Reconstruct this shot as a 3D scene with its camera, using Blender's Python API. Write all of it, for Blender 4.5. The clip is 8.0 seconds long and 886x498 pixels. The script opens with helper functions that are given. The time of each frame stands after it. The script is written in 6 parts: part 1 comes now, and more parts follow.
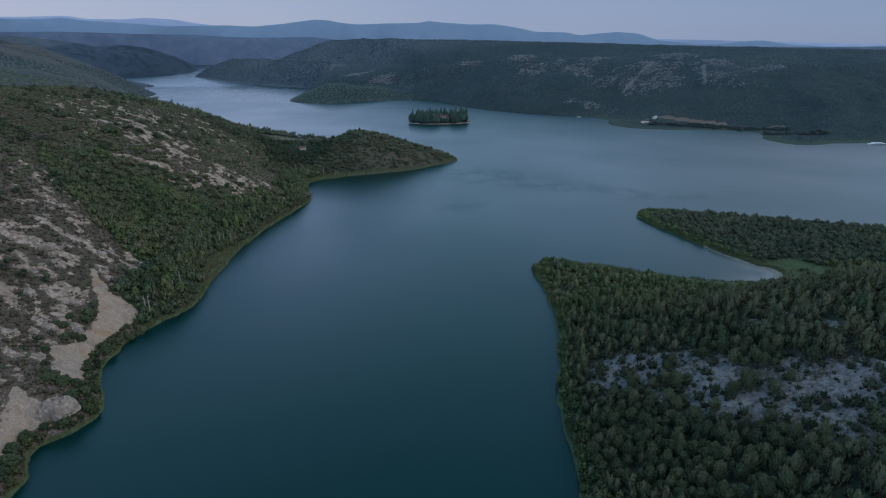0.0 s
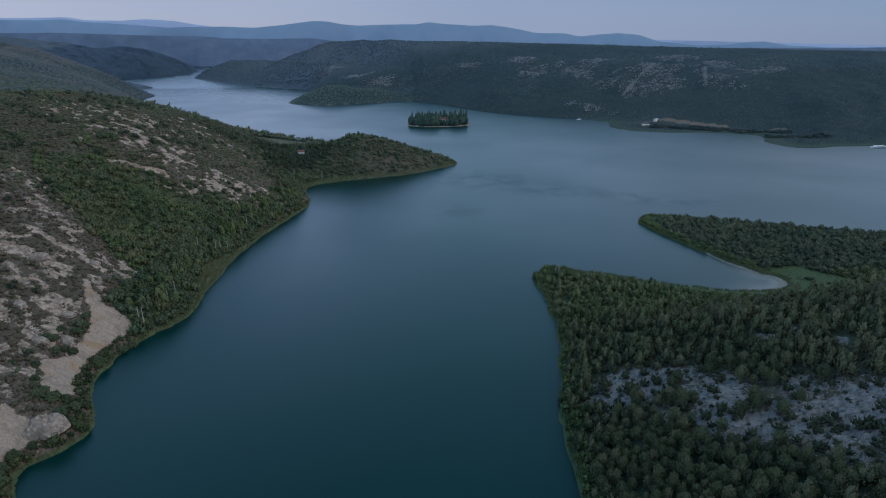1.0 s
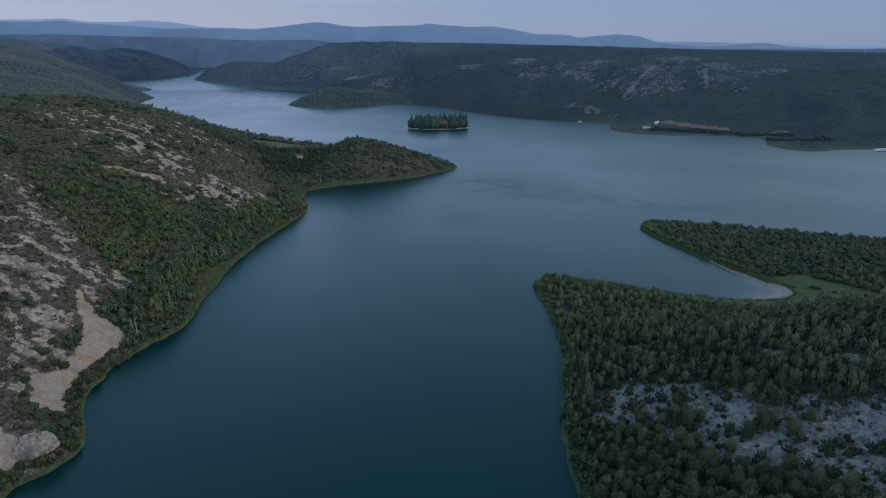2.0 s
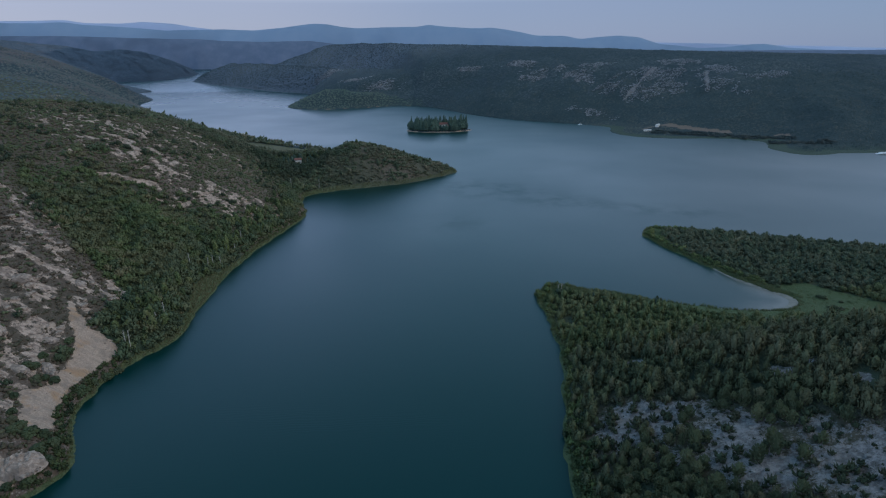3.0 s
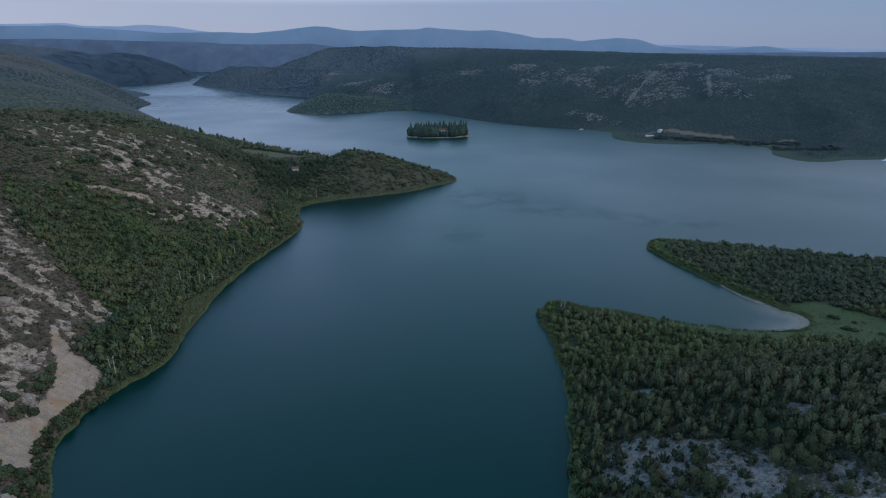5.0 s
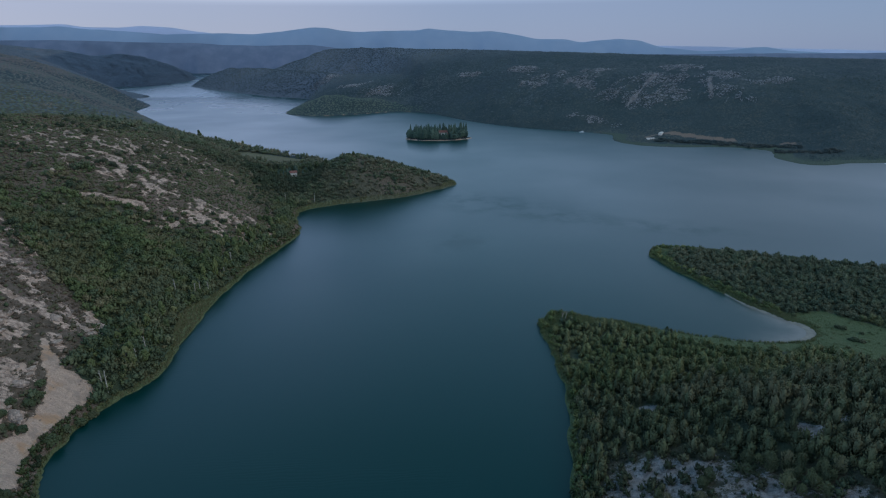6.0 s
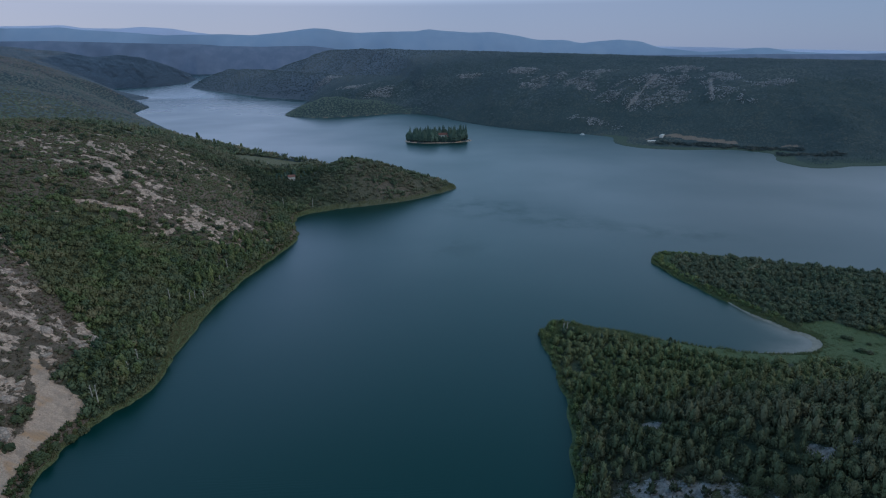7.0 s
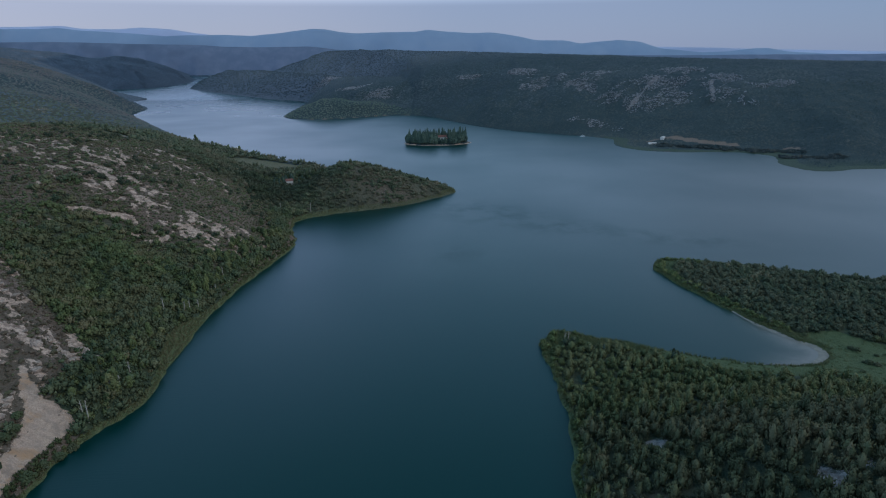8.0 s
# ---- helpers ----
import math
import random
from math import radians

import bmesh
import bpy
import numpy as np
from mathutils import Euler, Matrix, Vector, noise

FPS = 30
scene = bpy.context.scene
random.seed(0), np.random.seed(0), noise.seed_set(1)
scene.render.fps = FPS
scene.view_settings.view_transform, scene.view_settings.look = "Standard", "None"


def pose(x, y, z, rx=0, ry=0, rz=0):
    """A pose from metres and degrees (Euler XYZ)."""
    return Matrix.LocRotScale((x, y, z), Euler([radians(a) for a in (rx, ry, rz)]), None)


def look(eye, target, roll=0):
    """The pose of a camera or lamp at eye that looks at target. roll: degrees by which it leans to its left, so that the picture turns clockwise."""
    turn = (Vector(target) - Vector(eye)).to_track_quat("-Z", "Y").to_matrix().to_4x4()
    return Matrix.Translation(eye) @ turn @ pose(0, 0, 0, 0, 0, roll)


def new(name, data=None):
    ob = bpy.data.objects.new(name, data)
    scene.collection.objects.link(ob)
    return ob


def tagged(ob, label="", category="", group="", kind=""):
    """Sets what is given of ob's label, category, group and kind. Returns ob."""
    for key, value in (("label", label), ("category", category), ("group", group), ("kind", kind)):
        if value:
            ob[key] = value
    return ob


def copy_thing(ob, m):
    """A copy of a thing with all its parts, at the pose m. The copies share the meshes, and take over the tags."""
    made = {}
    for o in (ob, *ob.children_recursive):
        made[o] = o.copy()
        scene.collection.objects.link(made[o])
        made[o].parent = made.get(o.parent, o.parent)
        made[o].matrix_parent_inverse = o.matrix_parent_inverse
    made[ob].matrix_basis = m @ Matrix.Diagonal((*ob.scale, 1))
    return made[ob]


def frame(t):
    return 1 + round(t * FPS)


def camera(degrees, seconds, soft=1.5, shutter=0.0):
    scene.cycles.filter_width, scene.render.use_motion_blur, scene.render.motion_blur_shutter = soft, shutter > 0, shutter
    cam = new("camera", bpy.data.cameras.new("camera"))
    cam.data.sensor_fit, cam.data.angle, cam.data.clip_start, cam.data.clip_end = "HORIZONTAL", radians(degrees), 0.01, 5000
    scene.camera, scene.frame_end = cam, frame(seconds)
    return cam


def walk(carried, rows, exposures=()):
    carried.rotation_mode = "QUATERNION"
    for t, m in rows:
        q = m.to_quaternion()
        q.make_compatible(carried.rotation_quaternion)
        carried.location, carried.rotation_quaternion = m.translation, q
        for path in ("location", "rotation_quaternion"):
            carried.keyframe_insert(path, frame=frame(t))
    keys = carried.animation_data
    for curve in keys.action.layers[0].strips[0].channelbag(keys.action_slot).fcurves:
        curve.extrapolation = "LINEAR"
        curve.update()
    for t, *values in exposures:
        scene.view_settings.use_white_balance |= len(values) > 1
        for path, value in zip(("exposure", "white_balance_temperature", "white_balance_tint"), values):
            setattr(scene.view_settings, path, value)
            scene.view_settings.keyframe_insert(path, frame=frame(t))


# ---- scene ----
cam = camera(73.7, 8.0, soft=1.15)


def flight(x, y, z, yaw, up, roll):
    """A pose that looks along a heading (degrees to the left of north) and a slope."""
    way = Vector((-math.sin(radians(yaw)) * math.cos(radians(up)), math.cos(radians(yaw)) * math.cos(radians(up)), math.sin(radians(up))))
    return look((x, y, z), Vector((x, y, z)) + way, roll)


# seconds, place of the drone, heading, slope of the view, roll
ROWS = [
    (0, -0.00, 0.00, 170.00, 0.000, -18.980, -0.426),
    (0.5, 0.20, 4.30, 171.62, -0.008, -18.950, -0.438),
    (1, 0.42, 8.63, 173.24, -0.012, -18.917, -0.451),
    (1.5, 0.65, 12.98, 174.88, -0.012, -18.882, -0.462),
    (2.25, 1.02, 19.58, 177.34, -0.007, -18.825, -0.480),
    (3, 1.42, 26.24, 179.81, 0.003, -18.767, -0.497),
    (3.5, 1.71, 30.72, 181.48, 0.011, -18.729, -0.509),
    (4, 2.00, 35.23, 183.14, 0.020, -18.692, -0.522),
    (4.5, 2.31, 39.76, 184.82, 0.029, -18.658, -0.534),
    (5.25, 2.81, 46.63, 187.34, 0.041, -18.611, -0.554),
    (6, 3.33, 53.56, 189.88, 0.050, -18.574, -0.576),
    (6.5, 3.69, 58.22, 191.58, 0.053, -18.555, -0.592),
    (7, 4.07, 62.91, 193.29, 0.053, -18.543, -0.609),
    (7.5, 4.46, 67.63, 195.01, 0.050, -18.537, -0.627),
    (8, 4.87, 72.38, 196.73, 0.043, -18.538, -0.647),
]
walk(cam, [(t, flight(*row)) for t, *row in ROWS], exposures=[(0.0, 0.0, 5900, 4.0), (8.0, 0.0, 5900, 4.0)])

# ---- light ----
world = bpy.data.worlds.new("dusk_sky")
scene.world = world
world.use_nodes = True
wn, wl = world.node_tree.nodes, world.node_tree.links
sky = wn.new("ShaderNodeTexSky")
sky.sky_type = "NISHITA"
sky.sun_disc = False
sky.sun_elevation = radians(22.0)
sky.sun_rotation = radians(110.0)
sky.altitude = 200.0
sky.air_density, sky.dust_density, sky.ozone_density = 1.0, 0.5, 3.0
# a high dusk overcast over the clear sky: pale at the horizon, brighter above it, deeper overhead
up = wn.new("ShaderNodeSeparateXYZ")
wl.new(wn.new("ShaderNodeTexCoord").outputs["Generated"], up.inputs[0])
cloud = wn.new("ShaderNodeValToRGB")
cloud.color_ramp.interpolation = "EASE"
# the brightest stop lies above the view, added to lighten the far water
stops = ((0.065, (0.288, 0.318, 0.452)), (0.11, (1.25, 1.40, 1.74)), (0.21, (0.77, 0.95, 1.27)), (0.42, (0.375, 0.635, 0.905)), (0.66, (0.125, 0.31, 0.445)), (1.0, (0.11, 0.21, 0.30)))
for k, (where, colour) in enumerate(stops):
    stop = cloud.color_ramp.elements[k] if k < 2 else cloud.color_ramp.elements.new(where)
    stop.position, stop.color = where, (*colour, 1)
wl.new(up.outputs["Z"], cloud.inputs[0])
gain = wn.new("ShaderNodeVectorMath")
gain.operation = "SCALE"
gain.inputs["Scale"].default_value = 10.0
wl.new(cloud.outputs[0], gain.inputs[0])
veil = wn.new("ShaderNodeMix")
veil.data_type = "RGBA"
veil.inputs[0].default_value = 0.85
wl.new(sky.outputs["Color"], veil.inputs[6])
# the afterglow makes the west (minus x) paler and pinker than the east; higher up, out of view, a rosy belt is added in
# the east to tint the lake's reflections
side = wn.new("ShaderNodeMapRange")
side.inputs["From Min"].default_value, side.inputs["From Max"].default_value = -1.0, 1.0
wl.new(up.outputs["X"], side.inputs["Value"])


def tint_ramp(stops):
    ramp = wn.new("ShaderNodeValToRGB")
    ramp.color_ramp.interpolation = "EASE"
    for k, (where, colour) in enumerate(stops):
        stop = ramp.color_ramp.elements[k] if k < 2 else ramp.color_ramp.elements.new(where)
        stop.position, stop.color = where, (*colour, 1)
    wl.new(side.outputs[0], ramp.inputs[0])
    return ramp.outputs[0]


low_tint = tint_ramp(((0.0, (1.8, 1.42, 1.26)), (0.34, (1.27, 1.15, 1.11)), (0.55, (0.97, 0.985, 1.03)), (1.0, (0.61, 0.735, 0.845))))
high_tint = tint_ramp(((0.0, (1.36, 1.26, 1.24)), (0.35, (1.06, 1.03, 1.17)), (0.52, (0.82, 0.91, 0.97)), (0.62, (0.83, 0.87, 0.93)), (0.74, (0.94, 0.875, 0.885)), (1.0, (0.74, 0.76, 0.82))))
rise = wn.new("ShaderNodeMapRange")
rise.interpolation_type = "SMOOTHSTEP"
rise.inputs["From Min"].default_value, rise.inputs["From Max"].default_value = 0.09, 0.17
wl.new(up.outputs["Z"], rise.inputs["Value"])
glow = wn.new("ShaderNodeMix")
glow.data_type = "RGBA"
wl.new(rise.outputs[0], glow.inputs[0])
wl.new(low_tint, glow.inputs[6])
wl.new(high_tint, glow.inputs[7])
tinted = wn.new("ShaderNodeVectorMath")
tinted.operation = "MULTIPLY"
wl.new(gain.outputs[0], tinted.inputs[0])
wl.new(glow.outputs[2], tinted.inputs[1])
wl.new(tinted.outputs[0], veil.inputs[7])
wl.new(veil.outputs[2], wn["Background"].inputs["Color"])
wn["Background"].inputs["Strength"].default_value = 0.105
sun = new("sun", bpy.data.lights.new("sun", "SUN"))
sun.data.energy, sun.data.angle, sun.data.color = 1.0, radians(60), (1.0, 0.86, 0.73)
sun.matrix_world = look((700, -250, 700), (0, 0, 0))
scene.view_settings.exposure = 0.0

# ---- numbers, noise and meshes ----
rng = np.random.default_rng(7)
TABLE = rng.random((256, 256))


def vnoise(x, y, size, seed=0):
    """Smooth noise from 0 to 1, with lumps of that many metres."""
    x, y = np.asarray(x) / size + seed * 17.3, np.asarray(y) / size + seed * 9.1
    i, j = np.floor(x).astype(int), np.floor(y).astype(int)
    u, v = x - i, y - j
    u, v = u * u * (3 - 2 * u), v * v * (3 - 2 * v)
    i0, i1, j0, j1 = i % 256, (i + 1) % 256, j % 256, (j + 1) % 256
    a = TABLE[i0, j0] * (1 - u) + TABLE[i1, j0] * u
    b = TABLE[i0, j1] * (1 - u) + TABLE[i1, j1] * u
    return a * (1 - v) + b * v


def fbm(x, y, size, octaves=4, seed=0):
    total, weight, k = 0.0, 0.0, 1.0
    for o in range(octaves):
        total = total + k * vnoise(x, y, size / 2 ** o, seed + 3 * o)
        weight += k
        k *= 0.5
    return total / weight


def smooth(v, lo, hi):
    t = np.clip((np.asarray(v, float) - lo) / (hi - lo), 0, 1)
    return t * t * (3 - 2 * t)


def bell(x, y, cx, cy, rx, ry, turn=0.0):
    c, s = math.cos(radians(turn)), math.sin(radians(turn))
    u, v = ((x - cx) * c + (y - cy) * s) / rx, (-(x - cx) * s + (y - cy) * c) / ry
    return np.exp(-(u * u + v * v))


def seg_far(x, y, ax, ay, bx, by):
    """Distance from points to a stretch, and how far along it the nearest place lies."""
    dx, dy = bx - ax, by - ay
    t = np.clip(((x - ax) * dx + (y - ay) * dy) / (dx * dx + dy * dy + 1e-9), 0, 1)
    return np.hypot(x - ax - t * dx, y - ay - t * dy), t


def rounded(points, rough=1.0, steps=6):
    """A closed outline through corner points, curved between them, with a slightly uneven edge."""
    p = np.array(points, float)
    n, out = len(p), []
    for k in range(n):
        p0, p1, p2, p3 = p[k - 1], p[k], p[(k + 1) % n], p[(k + 2) % n]
        span = np.hypot(*(p2 - p1))
        m1, m2 = (p2 - p0) / 2, (p3 - p1) / 2
        m1, m2 = m1 * min(1, span / np.hypot(*m1)), m2 * min(1, span / np.hypot(*m2))
        for t in np.arange(steps) / steps if span < 900 else (0.0,):
            out.append((2 * t ** 3 - 3 * t * t + 1) * p1 + (t ** 3 - 2 * t * t + t) * m1 + (3 * t * t - 2 * t ** 3) * p2 + (t ** 3 - t * t) * m2)
    out = np.array(out)
    out[:, 0] += rough * (vnoise(out[:, 0], out[:, 1], 9, 5) - 0.5) * 4
    out[:, 1] += rough * (vnoise(out[:, 0], out[:, 1], 9, 6) - 0.5) * 4
    return out


def signed(x, y, outline):
    """Metres inside (+) or outside (-) of an outline."""
    near, inside = np.full(x.shape, 1e9), np.zeros(x.shape, bool)
    q = np.roll(outline, -1, 0)
    for (ax, ay), (bx, by) in zip(outline, q):
        d, _ = seg_far(x, y, ax, ay, bx, by)
        near = np.minimum(near, d)
        if ay != by:
            inside ^= ((ay > y) != (by > y)) & (x < (bx - ax) * (y - ay) / (by - ay) + ax)
    return np.where(inside, near, -near)


def mesh_from(name, verts, faces, material, tint=None, flat=True):
    """A mesh from arrays of corners and of triangles or quads."""
    me = bpy.data.meshes.new(name)
    verts, faces = np.asarray(verts, np.float32), np.asarray(faces, np.int32)
    n, m = faces.shape
    me.vertices.add(len(verts))
    me.vertices.foreach_set("co", verts.ravel())
    me.loops.add(n * m)
    me.loops.foreach_set("vertex_index", faces.ravel())
    me.polygons.add(n)
    me.polygons.foreach_set("loop_start", np.arange(0, n * m, m, dtype=np.int32))
    me.polygons.foreach_set("use_smooth", np.full(n, not flat))
    if tint is not None:
        a = me.attributes.new("tint", "FLOAT", "POINT")
        a.data.foreach_set("value", np.asarray(tint, np.float32))
    me.update(calc_edges=True)
    me.validate()
    me.materials.append(material)
    return me


def part(name, bm, material, parent, label=""):
    me = bpy.data.meshes.new(name)
    bm.to_mesh(me)
    bm.free()
    me.materials.append(material)
    ob = new(name, me)
    ob.parent = parent
    return tagged(ob, label)


# ---- materials ----
def nodes_of(name, rough=0.9):
    m = bpy.data.materials.new(name)
    m.use_nodes = True
    n, l = m.node_tree.nodes, m.node_tree.links
    b = n["Principled BSDF"]
    b.inputs["Roughness"].default_value = rough
    b.inputs["Specular IOR Level"].default_value = 0.2
    return m, n, l, b


def noise_node(n, l, co, scale, detail=4, rough=0.6):
    t = n.new("ShaderNodeTexNoise")
    t.inputs["Scale"].default_value, t.inputs["Detail"].default_value, t.inputs["Roughness"].default_value = scale, detail, rough
    l.new(co, t.inputs["Vector"])
    return t.outputs["Fac"]


def mix(n, l, fac, a, b):
    x = n.new("ShaderNodeMix")
    x.data_type = "RGBA"
    for key, v in ((0, fac), (6, a), (7, b)):
        if hasattr(v, "is_linked"):
            l.new(v, x.inputs[key])
        else:
            x.inputs[key].default_value = (*v, 1) if key else v
    return x.outputs[2]


def calc(n, l, op, a, b=0.0, c=0.0):
    x = n.new("ShaderNodeMath")
    x.operation = op
    for key, v in enumerate((a, b, c)):
        if hasattr(v, "is_linked"):
            l.new(v, x.inputs[key])
        else:
            x.inputs[key].default_value = v
    return x.outputs[0]


def step(n, l, v, lo, hi):
    x = n.new("ShaderNodeMapRange")
    x.interpolation_type = "SMOOTHSTEP"
    x.inputs["From Min"].default_value, x.inputs["From Max"].default_value = lo, hi
    l.new(v, x.inputs["Value"])
    return x.outputs[0]


def bump(n, l, b, height, strength, distance):
    x = n.new("ShaderNodeBump")
    x.inputs["Strength"].default_value, x.inputs["Distance"].default_value = strength, distance
    l.new(height, x.inputs["Height"])
    l.new(x.outputs[0], b.inputs["Normal"])


def ground_material():
    """Karst soil, bare limestone, scree and reed flats, by what covers each place."""
    m, n, l, b = nodes_of("karst_ground")
    co = n.new("ShaderNodeTexCoord").outputs["Object"]
    at = n.new("ShaderNodeVertexColor")
    at.layer_name = "cover"
    sep = n.new("ShaderNodeSeparateColor")
    l.new(at.outputs["Color"], sep.inputs[0])
    n1, n2, n3, n4 = noise_node(n, l, co, 0.09), noise_node(n, l, co, 0.35, 5), noise_node(n, l, co, 1.3, 5), noise_node(n, l, co, 0.012)
    soil = mix(n, l, step(n, l, n2, 0.35, 0.65), (0.135, 0.098, 0.076), (0.205, 0.15, 0.118))
    grit = n.new("ShaderNodeTexVoronoi")
    grit.inputs["Scale"].default_value = 0.75
    l.new(co, grit.inputs["Vector"])
    soil = mix(n, l, calc(n, l, "MULTIPLY", step(n, l, grit.outputs["Distance"], 0.42, 0.2), step(n, l, noise_node(n, l, co, 0.11, 4), 0.42, 0.6)), soil, (0.36, 0.29, 0.24))
    soil = mix(n, l, calc(n, l, "MULTIPLY", step(n, l, n4, 0.4, 0.6), 0.7), soil, (0.11, 0.09, 0.064))
    soil = mix(n, l, at.outputs["Alpha"], soil, mix(n, l, step(n, l, noise_node(n, l, co, 0.05, 6), 0.35, 0.65), (0.044, 0.061, 0.038), (0.068, 0.09, 0.054)))
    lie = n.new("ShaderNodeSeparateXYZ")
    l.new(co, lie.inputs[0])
    # hill ground turns bluer, then paler with y: haze painted into the soil
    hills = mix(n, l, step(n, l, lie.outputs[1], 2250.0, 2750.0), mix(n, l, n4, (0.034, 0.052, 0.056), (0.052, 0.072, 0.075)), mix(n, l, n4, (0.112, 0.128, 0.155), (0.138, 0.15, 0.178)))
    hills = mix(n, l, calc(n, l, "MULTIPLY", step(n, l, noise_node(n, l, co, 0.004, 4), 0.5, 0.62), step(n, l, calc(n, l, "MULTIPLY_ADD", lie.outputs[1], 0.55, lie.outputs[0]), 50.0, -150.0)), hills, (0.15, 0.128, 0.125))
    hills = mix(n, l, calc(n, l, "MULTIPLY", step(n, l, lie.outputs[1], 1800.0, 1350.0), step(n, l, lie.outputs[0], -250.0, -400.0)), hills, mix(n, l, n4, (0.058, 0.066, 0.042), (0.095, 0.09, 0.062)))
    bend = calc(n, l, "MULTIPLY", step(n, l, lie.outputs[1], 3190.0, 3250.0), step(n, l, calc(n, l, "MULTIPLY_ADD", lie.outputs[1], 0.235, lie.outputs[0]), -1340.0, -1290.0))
    # the hill at the bend gets a darker haze-blue ground
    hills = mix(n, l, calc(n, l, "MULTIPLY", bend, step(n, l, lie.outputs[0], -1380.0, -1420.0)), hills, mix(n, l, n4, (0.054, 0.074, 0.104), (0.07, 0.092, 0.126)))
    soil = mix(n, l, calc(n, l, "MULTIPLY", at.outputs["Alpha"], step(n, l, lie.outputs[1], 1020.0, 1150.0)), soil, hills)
    stone = mix(n, l, step(n, l, n2, 0.35, 0.62), (0.19, 0.175, 0.168), (0.345, 0.315, 0.305))
    stone = mix(n, l, step(n, l, n3, 0.52, 0.72), stone, (0.15, 0.135, 0.12))
    stone = mix(n, l, step(n, l, n1, 0.5, 0.75), stone, (0.30, 0.25, 0.22))
    warm = mix(n, l, step(n, l, n2, 0.35, 0.62), (0.3, 0.215, 0.168), (0.63, 0.462, 0.36))
    warm = mix(n, l, step(n, l, n3, 0.58, 0.76), warm, (0.21, 0.155, 0.122))
    warm = mix(n, l, step(n, l, n1, 0.5, 0.75), warm, (0.41, 0.29, 0.215))
    stone = mix(n, l, step(n, l, lie.outputs[0], 20.0, -20.0), stone, warm)
    bed = n.new("ShaderNodeMapping")
    bed.inputs["Rotation"].default_value, bed.inputs["Scale"].default_value = (0, 0, radians(41)), (0.22, 1.0, 0.5)
    l.new(co, bed.inputs["Vector"])
    gap = step(n, l, noise_node(n, l, bed.outputs[0], 0.75, 5, 0.65), 0.54, 0.64)
    stone = mix(n, l, calc(n, l, "MULTIPLY", gap, 0.42), stone, (0.15, 0.122, 0.1))
    streak = n.new("ShaderNodeMapping")
    streak.inputs["Rotation"].default_value, streak.inputs["Scale"].default_value = (0, 0, radians(62)), (0.12, 1.0, 0.3)
    l.new(co, streak.inputs["Vector"])
    n5 = noise_node(n, l, streak.outputs[0], 0.45, 4)
    scree = mix(n, l, step(n, l, n3, 0.35, 0.65), (0.46, 0.326, 0.244), (0.6, 0.438, 0.335))
    scree = mix(n, l, step(n, l, n1, 0.5, 0.66), scree, (0.5, 0.31, 0.185))
    scree = mix(n, l, calc(n, l, "MULTIPLY", step(n, l, noise_node(n, l, co, 0.14, 5, 0.7), 0.5, 0.64), 0.6), scree, (0.3, 0.235, 0.19))
    scree = mix(n, l, calc(n, l, "MULTIPLY", step(n, l, n5, 0.4, 0.7), 0.45), scree, (0.3, 0.232, 0.19))
    reed = mix(n, l, step(n, l, n2, 0.35, 0.65), (0.086, 0.108, 0.05), (0.122, 0.14, 0.066))
    reed = mix(n, l, step(n, l, lie.outputs[0], 30.0, 60.0), reed, mix(n, l, n2, (0.08, 0.11, 0.051), (0.112, 0.14, 0.067)))
    reed = mix(n, l, step(n, l, lie.outputs[1], 780.0, 830.0), reed, mix(n, l, n2, (0.095, 0.104, 0.064), (0.125, 0.126, 0.08)))
    reed = mix(n, l, calc(n, l, "MULTIPLY", step(n, l, lie.outputs[1], 1020.0, 1060.0), step(n, l, lie.outputs[0], 0.0, -60.0)), reed, mix(n, l, n2, (0.14, 0.132, 0.075), (0.178, 0.158, 0.092)))
    over = calc(n, l, "MULTIPLY", step(n, l, lie.outputs[1], 1000.0, 1030.0), step(n, l, lie.outputs[0], 300.0, 340.0))
    reed = mix(n, l, over, reed, mix(n, l, n2, (0.054, 0.074, 0.056), (0.078, 0.1, 0.07)))
    scree = mix(n, l, over, scree, mix(n, l, n2, (0.16, 0.125, 0.1), (0.23, 0.175, 0.14)))
    r = calc(n, l, "ADD", sep.outputs[0], calc(n, l, "MULTIPLY_ADD", n2, 0.7, -0.35))
    r = calc(n, l, "ADD", r, calc(n, l, "MULTIPLY_ADD", n3, 0.9, -0.45))
    r = calc(n, l, "ADD", r, calc(n, l, "MULTIPLY_ADD", noise_node(n, l, co, 0.06, 5, 0.7), 0.8, -0.4))
    col = mix(n, l, step(n, l, r, 0.45, 0.58), soil, stone)
    s = calc(n, l, "ADD", sep.outputs[2], calc(n, l, "MULTIPLY_ADD", n2, 0.8, -0.4))
    s = calc(n, l, "ADD", s, calc(n, l, "MULTIPLY_ADD", n3, 0.5, -0.25))
    col = mix(n, l, step(n, l, s, 0.4, 0.6), col, scree)
    g = calc(n, l, "ADD", sep.outputs[1], calc(n, l, "MULTIPLY_ADD", n2, 0.4, -0.2))
    col = mix(n, l, step(n, l, g, 0.4, 0.6), col, reed)
    l.new(col, b.inputs["Base Color"])
    bump(n, l, b, calc(n, l, "SUBTRACT", calc(n, l, "ADD", n2, calc(n, l, "MULTIPLY", n3, 0.5)), calc(n, l, "MULTIPLY", calc(n, l, "MULTIPLY", gap, sep.outputs[0]), 0.3)), 0.9, 2.2)
    return m


